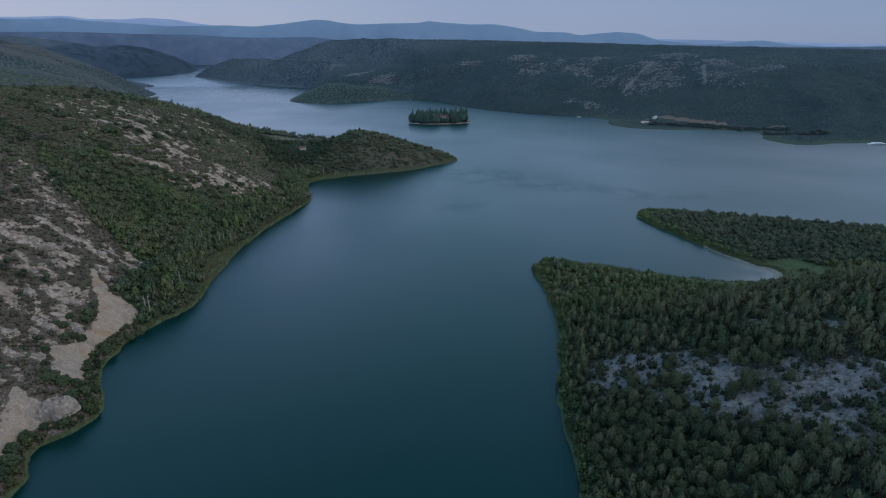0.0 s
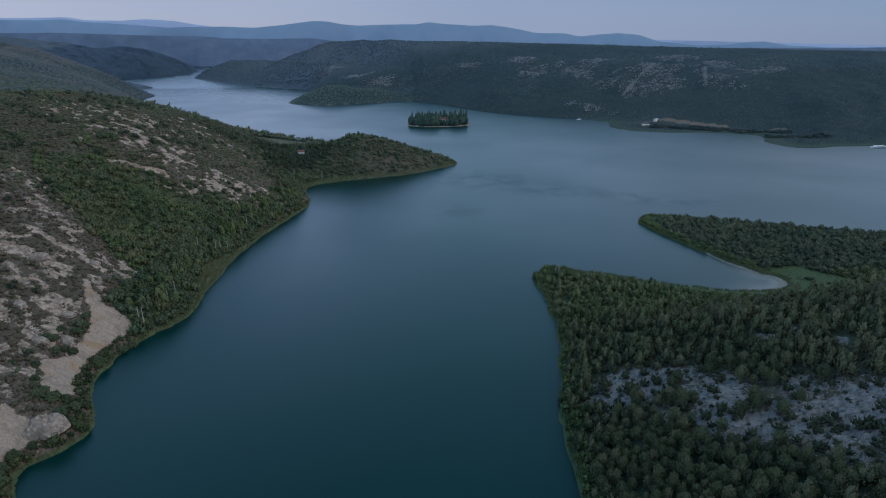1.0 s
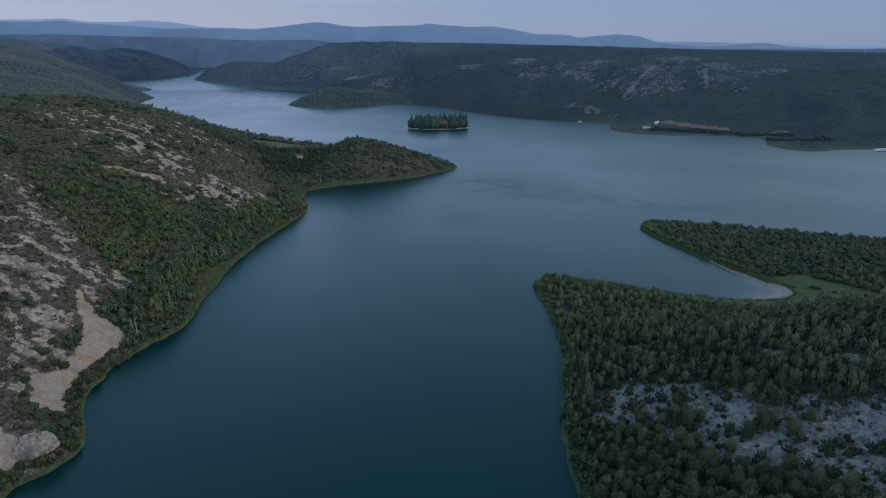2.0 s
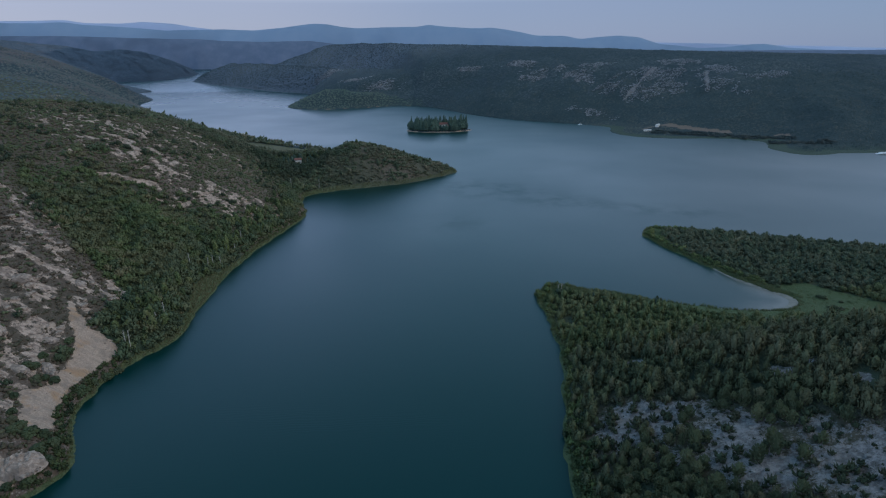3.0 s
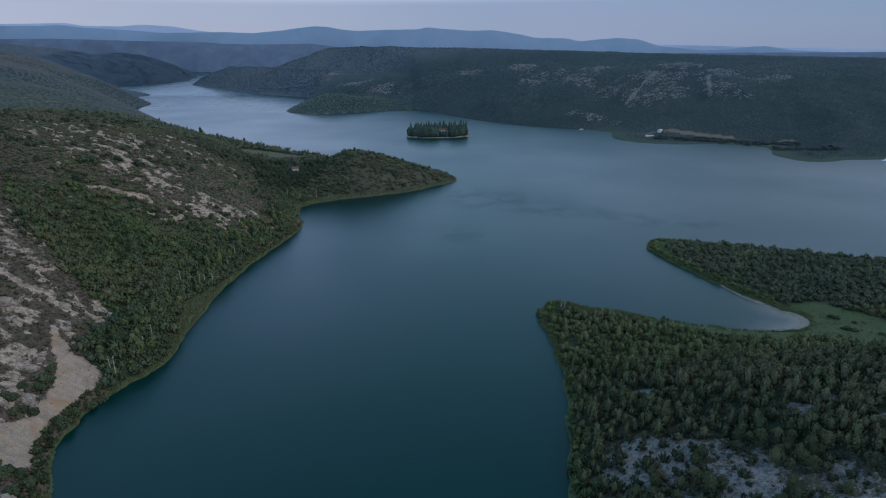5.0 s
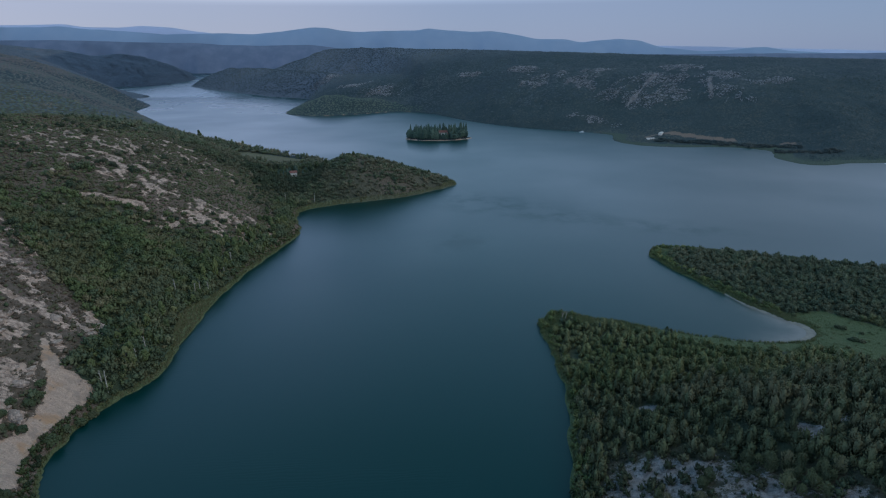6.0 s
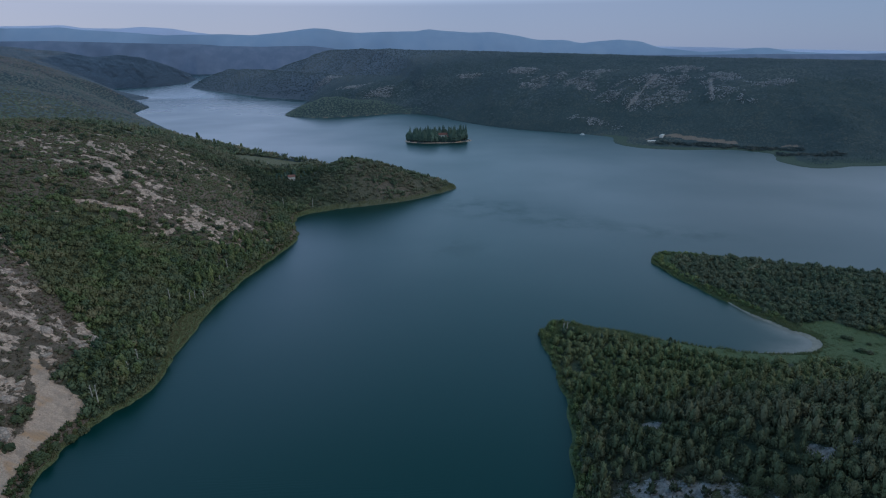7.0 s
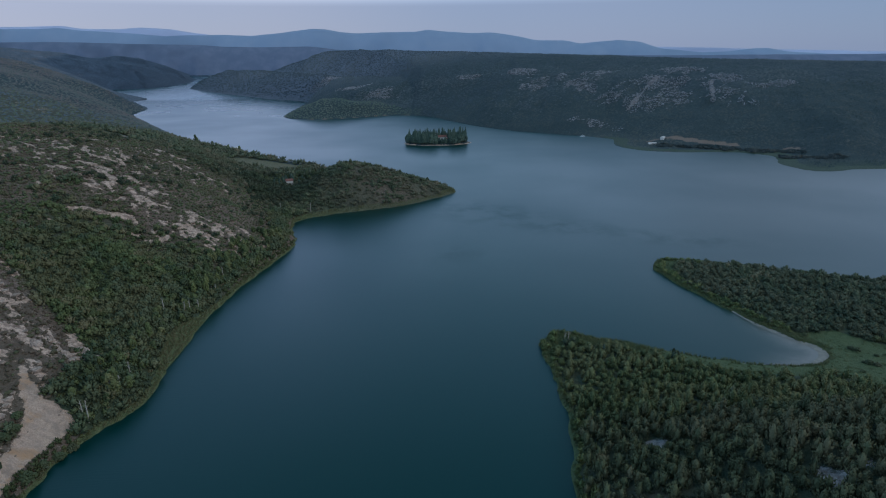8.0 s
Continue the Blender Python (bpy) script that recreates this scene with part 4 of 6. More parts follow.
# ---- left slope: scrub, lush gully wood, stones ----
def plant_left():
    def scrub(x, y, z, sd, which, rock, green, scree, lush, south):
        thicket = 0.17 + 0.75 * smooth(fbm((x * 0.8 - y * 0.6) / 2.2, x * 0.6 + y * 0.8, 11, 4, 33), 0.44, 0.58)
        p = np.clip(1.45 - 2.0 * np.clip(rock, 0, 1), 0.07, 1) * (1 - south) + south * np.maximum(thicket * np.clip(1.6 - 1.4 * rock, 0.25, 1), np.clip(1.25 - 2.1 * np.clip(rock, 0, 1), 0, 0.85))
        return (which == 0) * (sd > 4) * (green < 0.5) * (scree < 0.3) * p * (lush < 0.6)
    x, y = jitter(-480, 185, -150, 800, 2.5, 40)
    p, rock, _ = pick(x, y, scrub, 41)
    r = np.random.default_rng(42)
    w = (1.5 + 2.7 * r.random(len(p)) ** 1.7) * np.where(rock > 0.55, 0.6, 1.0)
    brown = 0.03 + 0.17 * smooth(fbm(p[:, 0], p[:, 1], 55, 4, 35), 0.46, 0.62)
    dry = (p[:, 1] < np.minimum(395 + 0.76 * (-212 - p[:, 0]), 418 + 30 * r.random(len(p)))) & (r.random(len(p)) < 0.75) | (r.random(len(p)) < brown)
    h = w * (0.7 + 0.35 * r.random(len(p)))
    scatter("dry_heath", [shrub_shape(k) for k in range(8, 16)], p[dry], w[dry], h[dry], HEATH_LEAF, "dry brown heath bushes among the bare limestone", "shrubs", 39, False)
    p, w, h = p[~dry], w[~dry], h[~dry]
    scatter("hillside_scrub", [shrub_shape(k) for k in range(8)], p, w, h, SCRUB_LEAF, "dense dark green and brown scrub on the stony slope", "shrubs", 43, False)

    def lush_wood(x, y, z, sd, which, rock, green, scree, lush, south):
        shore_wood = smooth(30 - sd, 0, 14) * (sd > 6) * smooth(y, 310, 345) * (green < 0.5) * (scree < 0.2)
        return (which == 0) * (rock < 0.5) * np.maximum(lush * (green < 0.5) * (scree < 0.2), shore_wood) * 0.95
    x, y = jitter(-350, 240, -150, 790, 2.8, 44)
    p, _, _ = pick(x, y, lush_wood, 45)
    r = np.random.default_rng(46)
    w = 2.3 + 5.2 * r.random(len(p)) ** 2.4
    h = w * (0.7 + 0.4 * r.random(len(p)))
    _, inland, _ = land(p[:, 0], p[:, 1])
    shade = r.random(len(p)) < 0.12 + 0.55 * smooth(inland + 30 * (fbm(p[:, 0], p[:, 1], 24, 3, 38) - 0.5), 48, 18)
    crowns = [crown_shape(k, 18, 0.95, 0.17, 2.2) for k in range(60, 76)]
    for some, leaf, name, label, seed in ((~shade, LUSH_LEAF, "gully_wood", "fresh green broadleaf wood filling the gully to the shore", 47), (shade, WATERSIDE_LEAF, "waterside_wood", "deep green trees on the moist ground near the shore", 48)):
        scatter(name, crowns, p[some] - (0, 0, 0.5), 1.15 * w[some], h[some] * (1.25 if name == "waterside_wood" else 1.0), leaf, label, "trees", seed, False)

    def knoll(x, y, z, sd, which, rock, green, scree, lush, south):
        return (which == 0) * (sd > 2.2) * (green < 0.4) * smooth(y + 0.25 * x, 700, 740) * 0.95 * (1 - 0.75 * smooth(fbm(x, y, 15, 3, 39), 0.46, 0.58) * bell(x, y, -70, 866, 85, 48)) * (1 - 0.85 * smooth(bell(x, y, -212, 892, 50, 26), 0.4, 0.5))
    r = np.random.default_rng(50)
    for k, (box, gap, w0, w1, name, label) in enumerate((((-360, 740, 30, 1010), 3.8, 3.0, 3.6, "knoll_wood", "olive and dark green wood on the low headland"),
                                                         ((-640, 760, -150, 1480), 8.8, 7.0, 4.5, "lowland_wood", "dark green wood on the low land behind the headland"))):
        x, y = jitter(*box, gap, 48 + k)
        ahead = (x > -360) & (y < 1010)
        p, _, _ = pick(*((x[ahead], y[ahead]) if k == 0 else (x[~ahead], y[~ahead])), knoll, 49)
        w = w0 + w1 * r.random(len(p))
        h, crowns = w * (0.6 + 0.5 * r.random(len(p)) ** 2), [crown_shape(j, 10 - 4 * k, 0.95, 0.2, 2.8) for j in range(70, 82)]
        shade = bell(p[:, 0], p[:, 1], -222, 862, 62, 78, 20) + 0.7 * (fbm(p[:, 0], p[:, 1], 30, 3, 42) - 0.5) > 0.38
        scatter(name, crowns, p[~shade] - (0, 0, 0.4), w[~shade], h[~shade], KNOLL_LEAF, label, "trees", 51 + k, False)
        if k == 0:
            scatter("saddle_wood", crowns, p[shade] - (0, 0, 0.4), w[shade], 1.25 * h[shade], DARK_LEAF, "deep green wood in the hollow round the house", "trees", 53, False)

    def tall_bushes(x, y, z, sd, which, rock, green, scree, lush, south):
        stand = smooth(fbm(x, y, 34, 3, 37), 0.48, 0.66)
        return (which == 0) * (sd > 12) * (scree < 0.1) * (green < 0.3) * (lush < 0.5) * np.clip(1.2 - 1.8 * np.clip(rock, 0, 1), 0, 1) * (0.06 + 0.68 * stand) * (1 - 0.6 * south)
    p, _, _ = pick(*jitter(-540, 200, -150, 790, 5.2, 56), tall_bushes, 57)
    r = np.random.default_rng(58)
    w = 2.6 + 3.0 * r.random(len(p)) ** 1.5
    scatter("slope_bushes", [crown_shape(k, 14, 0.95, 0.18, 2.2) for k in range(140, 150)], p - (0, 0, 0.4), w, w * (0.7 + 0.4 * r.random(len(p))), DARK_LEAF, "taller dark green bushes standing in the slope scrub", "shrubs", 59, False)

    def shore_bushes(x, y, z, sd, which, rock, green, scree, lush, south):
        return (which == 0) * (sd > 1.4) * (sd < 10 + 6 * vnoise(x, y, 12, 3)) * (scree < 0.4) * (lush < 0.6) * smooth(y, 700, 640) * 0.85
    p, _, _ = pick(*jitter(-240, 190, -140, 720, 2.3, 62), shore_bushes, 63)
    r = np.random.default_rng(64)
    w = 1.8 + 2.6 * r.random(len(p)) ** 1.6
    scatter("shore_bushes", [crown_shape(k, 16, 0.85, 0.18, 2.6) for k in range(150, 160)], p - (0, 0, 0.3), w, w * (0.7 + 0.4 * r.random(len(p))), SHRUB_LEAF, "dark and fresh green bushes crowding the rocky waterline", "shrubs", 65, False)

    def stones(x, y, z, sd, which, rock, green, scree, lush, south):
        return (which == 0) * (sd > 10) * smooth(rock, 0.4, 0.7) * (scree < 0.4) * 0.8
    x, y = jitter(-420, 190, -180, 720, 3.6, 52)
    p, _, _ = pick(x, y, stones, 53)
    r = np.random.default_rng(54)
    w = 0.8 + 4.5 * r.random(len(p)) ** 3
    q, _, _ = pick(*jitter(-245, 190, -180, 380, 2.2, 166), lambda x, y, z, sd, which, rock, green, scree, *o: (which == 0) * (scree > 0.12) * (0.22 + 0.5 * (scree < 0.8)), 167)
    b = 0.35 + 1.1 * r.random(len(q)) ** 3
    scatter("scree_stones", [block_shape(k) for k in range(30, 36)], q - (0, 0, 0.05), b, 0.7 * b, WARM_STONE, "small loose stones strewn over the scree fans", "rocks", 168)
    scatter("limestone_blocks", [block_shape(k) for k in range(6)], p, w, w * (0.6 + 0.4 * r.random(len(p))), WARM_STONE, "pale limestone blocks scattered on the bare slope", "rocks", 55)


# ---- reeds along the shores ----
def plant_reeds():
    def reeds(x, y, z, sd, which, rock, green, scree, lush, south):
        meadow = ((x > 262) & (y < 462) & (sd > 6)) | ((x > 135) & (y < 432) & (sd > 2)) | ((x > 195) & (y > 580) & (sd > 2))
        return (sd > 0.2) * (green > 0.5) * (y < 1000) * np.where(meadow, 0.08, 1.0)
    p = np.concatenate([pick(*jitter(*box, 1.7, 60 + k), reeds, 70 + k)[0] for k, box in enumerate(((-240, 190, -130, 830), (-140, 800, 40, 990), (40, 180, 110, 480), (110, 395, 270, 640), (240, 330, 440, 460), (200, 540, 440, 630)))])
    r = np.random.default_rng(80)
    flat = (p[:, 0] > 255) & (p[:, 1] < 470)
    w, h = 1.5 + 1.0 * r.random(len(p)), np.where(flat, 0.8, 1.9) + 0.7 * r.random(len(p))
    for some, leaf, label, seed in ((p[:, 0] < 45, REED_LEAF, "olive and tan reed belt along the rocky shore", 81), (p[:, 0] >= 45, SEDGE_LEAF, "fresh green reed belt round the wooded shore", 82)):
        scatter("reed_bed", [reed_shape(k) for k in range(5)], p[some], w[some], h[some], leaf, label, "reeds", seed, False)


# ---- wooded right headland ----
def headland_keep(x, y, z, sd, which, rock, green, scree, lush, south):
    band, t = seg_far(x, y, 84, 261, 174, 168)
    gap = smooth(17 + 9 * t - band, -6, 6)
    thin = 0.72 + 0.28 * smooth(fbm(x, y, 9, 2, 34), 0.36, 0.5)
    return (which == 1) * (sd > 3) * (green < 0.5) * thin * (1 - 0.96 * glades(x, y)) * (1 - 0.88 * gap * smooth(fbm(x, y, 15, 3, 27), 0.36, 0.52)) * np.clip(1.3 - 1.4 * np.clip(rock, 0, 1), 0, 1)


def build_tree(seed):
    """A mixed-wood tree: tapered trunk with limbs, and a crown of leaf clumps."""
    r = np.random.default_rng(seed)
    tree = new("tree")
    bm = bmesh.new()

    def limb(a, b, ra, rb):
        a, b = Vector(a), Vector(b)
        m = Matrix.Translation((a + b) / 2) @ (b - a).to_track_quat("Z", "Y").to_matrix().to_4x4()
        bmesh.ops.create_cone(bm, cap_ends=True, segments=5, radius1=ra, radius2=rb, depth=(b - a).length, matrix=m)
    limb((0, 0, -0.3), (0.1, 0.05, 4.2), 0.17, 0.06)
    for k in range(4):
        a = k * 1.7 + r.random()
        limb((0.05, 0.02, 1.3 + 0.6 * k), (1.0 * math.cos(a), 1.0 * math.sin(a), 2.2 + 0.75 * k), 0.07, 0.03)
    part("trunk", bm, BARK, tree, "grey bark")
    pieces = []
    wide, top, bulge = 1.4 + 0.5 * r.random(), 5.2 + 2.0 * r.random(), 0.3 + 0.25 * r.random()
    v, f = clump(r, (0.05, 0.03, 0.5 * top), 0.62 * wide, 0.36 * top / (0.62 * wide), 0.25)
    pieces.append((v, f))
    for k in range(110):
        f = (k + r.random()) / 110
        girth = max(0.06, 1 - abs((f - bulge) / (1 - bulge if f > bulge else bulge + 0.25)) ** 1.7)
        reach = wide * girth ** 0.6 * (0.62 + 0.45 * r.random())
        a = k * 2.4 + r.random()
        out = (math.cos(a), math.sin(a))
        pieces.append(tuft(r, (reach * out[0], reach * out[1], 0.5 + (top - 1.0) * f), (out[0] * girth, out[1] * girth), 0.36 * (0.6 + 0.8 * r.random()) * (1.1 - 0.35 * f)))
    v, f = joined(pieces)
    ob = new("crown", mesh_from("crown", v, f, TREE_LEAF))
    ob.parent = tree
    return tagged(tree, "green mixed-wood tree with an uneven leafy crown", "tree", "trees of the headland wood")


def plant_headland():
    x, y = jitter(40, 120, 480, 640, 3.6, 90)
    front = x < 0.8 * y + 20
    p, _, _ = pick(x[front], y[front], headland_keep, 91)
    r = np.random.default_rng(92)
    order = np.argsort(np.hypot(p[:, 0] - 110, p[:, 1] - 205))
    near, rest = p[order[:290]], p[order[290:]]
    kinds = [build_tree(100 + k) for k in range(7)]
    for k, (a, b, c) in enumerate(near):
        s = 0.85 + 0.5 * r.random()
        m = pose(a, b, c, 0, 0, 360 * r.random())
        if k < len(kinds):
            tree = kinds[k]
            tree.matrix_world = m
        else:
            tree = copy_thing(kinds[k % len(kinds)], m)
        tree.scale = (s, s, s * (0.85 + 0.3 * r.random()))
    w = 2.9 + 2.7 * r.random(len(rest)) ** 1.4
    low = rest[:, 1] > 440
    wide, high = np.where(low, w * 1.15, w * 0.95), w * np.where(low, 0.62, 0.9) * (0.8 + 0.95 * r.random(len(rest))) * (1 - 0.3 * smooth(rest[:, 1], 350, 400) * (rest[:, 1] < 440))
    bay = (rest[:, 1] + 26 * (r.random(len(rest)) - 0.5) > 338) & ~low
    crowns = [crown_shape(k, 26, 1.25 + 0.09 * (k % 8), 0.135, 1.3 + 0.25 * (k % 5)) for k in range(80, 110)]
    low_crowns = [crown_shape(k, 13, 1.25, 0.18, 1.6 + 0.2 * (k % 4)) for k in range(180, 196)]
    for some, leaf, name, label, seed in ((~bay & ~low, WOOD_LEAF, "headland_wood", "dense dark green mixed wood covering the headland", 93), (low, SPIT_LEAF, "spit_wood", "deep green low wood on the spit beyond the bay", 85), (bay, BAY_LEAF, "bay_wood", "lighter olive green wood between the headland and the bay", 86)):
        scatter(name, low_crowns if name == "spit_wood" else crowns, rest[some] - (0, 0, 0.6), wide[some], high[some], leaf, label, "trees", seed, False)

    x, y = jitter(30, -60, 430, 500, 8.0, 89)
    back = (x > 0.8 * y + 20) | (y < 120)
    q, _, _ = pick(x[back], y[back], headland_keep, 88)
    w = 5 + 3 * r.random(len(q))
    scatter("inland_wood", [crown_shape(k, 7, 1.2, 0.22, 1.6) for k in range(170, 180)], q - (0, 0, 0.6), w, w * 0.95, WOOD_LEAF, "dark green mixed wood on the inland hill", "trees", 87, False)

    def rim(x, y, z, sd, which, rock, green, scree, lush, south):
        return (which == 1) * (sd > 0.8) * (sd < 7 + 5 * vnoise(x, y, 14, 2)) * (0.35 + 0.6 * smooth(y, 330, 250)) * smooth(y, 470, 440)
    q, _, _ = pick(*jitter(45, 150, 100, 470, 2.4, 66), rim, 67)
    spit, _, _ = pick(*jitter(195, 455, 275, 628, 2.4, 69), lambda x, y, z, sd, which, *o: (which == 1) * (sd > 3) * (sd < 8 + 4 * vnoise(x, y, 12, 2)) * (x < 255) * 0.7, 70)
    q = np.concatenate([q, spit])
    w = 2.0 + 2.6 * r.random(len(q)) ** 1.5
    scatter("waterside_bushes", [crown_shape(k, 18, 0.95, 0.17, 2.6) for k in range(160, 170)], q - (0, 0, 0.3), w, w * (0.8 + 0.5 * r.random(len(q))), RIM_LEAF, "yellow-green bushes leaning over the waterline", "shrubs", 68, False)

    def bushes(x, y, z, sd, which, rock, green, scree, lush, south):
        band, t = seg_far(x, y, 84, 261, 174, 168)
        return (which == 1) * smooth(26 + 8 * t - band, -6, 6) * (0.55 - 0.1 * np.clip(rock, 0, 1))
    q, _, _ = pick(*jitter(60, 130, 230, 310, 2.6, 94), bushes, 95)
    w = 0.8 + 4.4 * r.random(len(q)) ** 3.2
    scatter("clearing_bushes", [crown_shape(k, 14, 0.85, 0.19, 2.6) for k in range(20, 28)], q, w, w * 1.1, DARK_LEAF, "small dark bushes dotted over the stony clearing", "shrubs", 96, False)
    q, _, _ = pick(*jitter(60, 130, 230, 310, 2.0, 97), lambda x, y, z, sd, which, rock, *o: (which == 1) * smooth(rock, 0.45, 0.7) * 0.8, 98)
    w = 0.3 + 1.9 * r.random(len(q)) ** 3
    scatter("clearing_stones", [block_shape(k) for k in range(6, 12)], q, w, w * 0.7, LIMESTONE, "loose grey limestone pieces on the clearing", "rocks", 99)


# ---- far hills ----
def plant_far():
    def wood(x, y, z, sd, which, rock, green, scree, lush, south):
        return (which != 3) * (sd > 3) * (green < 0.5) * (scree < 0.4) * np.clip(1.3 - 2.3 * np.clip(rock, 0, 1), 0.02, 1)
    r = np.random.default_rng(110)
    shapes = [hill_tree_shape(k) for k in range(8)]
    x, y = jitter(-1450, 1030, 1850, 3700, 6.6, 111)
    far = (y > 1030 + 0.02 * x) & (x < 0.8 * y) & (y < np.interp(x, [-1450, -1000, -650, -330, 0, 430, 800, 1100, 1900], [3750, 3700, 3400, 3120, 2860, 2560, 2350, 2260, 2320]))
    p, _, _ = pick(x[far], y[far], lambda x, y, z, sd, which, *o: wood(x, y, z, sd, which, *o) * (which == 2) * np.where((sd < 45) & (x > 380) & (x < 820), 0.05 + 0.75 * smooth(fbm(x, y, 38, 3, 40), 0.46, 0.58), 1.0), 112)
    w = 4.2 + 4.6 * r.random(len(p))
    # past this uneven line trees take the hazier leaf colours
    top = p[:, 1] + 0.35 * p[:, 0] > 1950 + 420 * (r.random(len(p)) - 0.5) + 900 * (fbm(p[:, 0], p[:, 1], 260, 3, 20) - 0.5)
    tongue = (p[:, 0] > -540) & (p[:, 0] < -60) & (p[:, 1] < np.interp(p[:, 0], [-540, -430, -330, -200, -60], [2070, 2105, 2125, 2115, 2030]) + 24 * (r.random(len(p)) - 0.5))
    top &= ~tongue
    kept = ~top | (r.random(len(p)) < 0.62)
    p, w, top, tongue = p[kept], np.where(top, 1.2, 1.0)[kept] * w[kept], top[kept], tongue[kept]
    for part_of, leaf, name, label, seed in ((tongue, TONGUE_LEAF, "tongue_wood", "lighter olive green wood on the low point across the lake", 128), (~top & ~tongue, HILL_LEAF, "far_hill_wood", "dark wooded hillside across the lake, haze-blue put into its leaves", 113), (top, PLATEAU_LEAF, "plateau_wood", "wood on the plateau behind the far hillside, coloured bluer for haze", 117)):
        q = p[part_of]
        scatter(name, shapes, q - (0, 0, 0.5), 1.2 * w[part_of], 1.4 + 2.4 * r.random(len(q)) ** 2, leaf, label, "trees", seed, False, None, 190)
    x, y = jitter(-2900, 950, -430, 4150, 9.5, 114)
    ok = (x > -0.78 * y) & ((y > 1480) | (x < -520))
    p, _, _ = pick(x[ok], y[ok], lambda x, y, z, sd, which, *o: wood(x, y, z, sd, which, *o) * (which == 0), 115)
    w = 6 + 5 * r.random(len(p))
    # leaf colours step from olive to painted haze-blue with distance
    near = p[:, 1] < 2350
    heath = fbm(p[:, 0], p[:, 1], 190, 4, 36) + 0.12 * (r.random(len(p)) - 0.5) > 0.53
    close = p[:, 1] + 120 * (r.random(len(p)) - 0.5) < 1560
    scatter("slope_scrub", shapes, p[close], w[close], 1.2 + 1.9 * r.random(close.sum()) ** 2, KNOLL_LEAF, "olive scrub on the slope behind the stony hill", "shrubs", 124, False)
    near &= ~close
    for some, leaf, name, label, category, seed in ((near & ~heath, VALLEY_LEAF, "slope_wood", "olive scrub and wood on the valley slope, paled for haze", "trees", 118), (near & heath, FELL_LEAF, "slope_heath", "brown and purplish heath on the valley slope", "shrubs", 123)):
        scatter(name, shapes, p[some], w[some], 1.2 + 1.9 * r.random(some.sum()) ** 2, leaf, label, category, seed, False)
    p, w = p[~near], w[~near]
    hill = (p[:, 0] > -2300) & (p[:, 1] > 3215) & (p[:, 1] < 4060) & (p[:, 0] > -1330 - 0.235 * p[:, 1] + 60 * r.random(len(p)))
    scatter("hill_conifers", shapes, p[hill], 1.25 * w[hill], 0.9 + 1.5 * r.random(hill.sum()) ** 2, CONIFER_LEAF, "dark conifer wood, tinted haze-blue, on the round hill above the bend", "trees", 119, False)
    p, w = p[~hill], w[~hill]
    scatter("valley_wood", shapes, p, w, 1.0 + 1.8 * r.random(len(p)) ** 2, BLUE_LEAF, "wooded hills up the valley, leaves coloured blue for haze", "trees", 116, False)

    # dark hedges on the flat between the field and the far shore
    x, y = jitter(430, 1130, 800, 1330, 4.0, 125)
    hedge = np.minimum(np.minimum(seg_far(x, y, 470, 1312, 560, 1285)[0], seg_far(x, y, 560, 1282, 690, 1205)[0]), seg_far(x, y, 640, 1165, 720, 1135)[0])
    p, _, _ = pick(x, y, lambda x, y, z, sd, which, *o: (which == 2) * (sd > 6) * (hedge < 4 + 22 * vnoise(x, y, 26, 7)) * 0.5, 126)
    w = 3.5 + 5 * r.random(len(p)) ** 1.5
    scatter("shore_hedge", [crown_shape(k, 10, 0.9, 0.2) for k in range(130, 136)], p - (0, 0, 0.4), w, (0.45 + 0.35 * r.random(len(p))) * w, HILL_LEAF, "dark hedges of low trees on the far shore flat", "trees", 127, False)

    x, y = jitter(-1000, 1450, 1100, 3000, 4.4, 120)
    streak = fbm((x * 0.6 + y * 0.8) / 3.5, (y * 0.6 - x * 0.8) / 1.0, 14, 3, 17)
    zone = np.zeros(x.shape)
    for cx, cy, rx, ry, turn in OUTCROPS:
        zone = np.maximum(zone, bell(x, y, cx, cy, rx, ry, turn))
    for ax, ay, bx, by in CHUTES:
        zone = np.maximum(zone, 1.9 * smooth(8 - seg_far(x, y, ax, ay, bx, by)[0], 0, 5))
    zone = zone * (0.45 + 0.75 * smooth(fbm(x, y, 55, 3, 19), 0.40, 0.6))
    keep = r.random(len(x)) < smooth(zone * 0.6 + streak, 0.60, 0.84) * smooth(zone, 0.04, 0.22) * 0.9
    p, _, _ = pick(x[keep], y[keep], lambda x, y, z, sd, which, *o: (which == 2) * (sd > 26), 121)
    w = 1.5 + 4.0 * r.random(len(p)) ** 3
    ribs = [(v * (3.2, 0.5, 1.1), f) for v, f in (block_shape(k) for k in range(12, 20))]
    scatter("far_outcrops", ribs, p + (0, 0, 0.7), w, 1.3 + 0.25 * w, FAR_STONE, "limestone ribs breaking through the wooded hillside, cooled to grey for haze", "rocks", 122, True, 1.05)


plant_left()
plant_reeds()
plant_headland()
plant_far()


# ---- the island with its monastery ----
def box(bm, lo, hi):
    m = Matrix.Translation((Vector(lo) + Vector(hi)) / 2) @ Matrix.Diagonal((*(Vector(hi) - Vector(lo)), 1))
    return bmesh.ops.create_cube(bm, size=1, matrix=m)


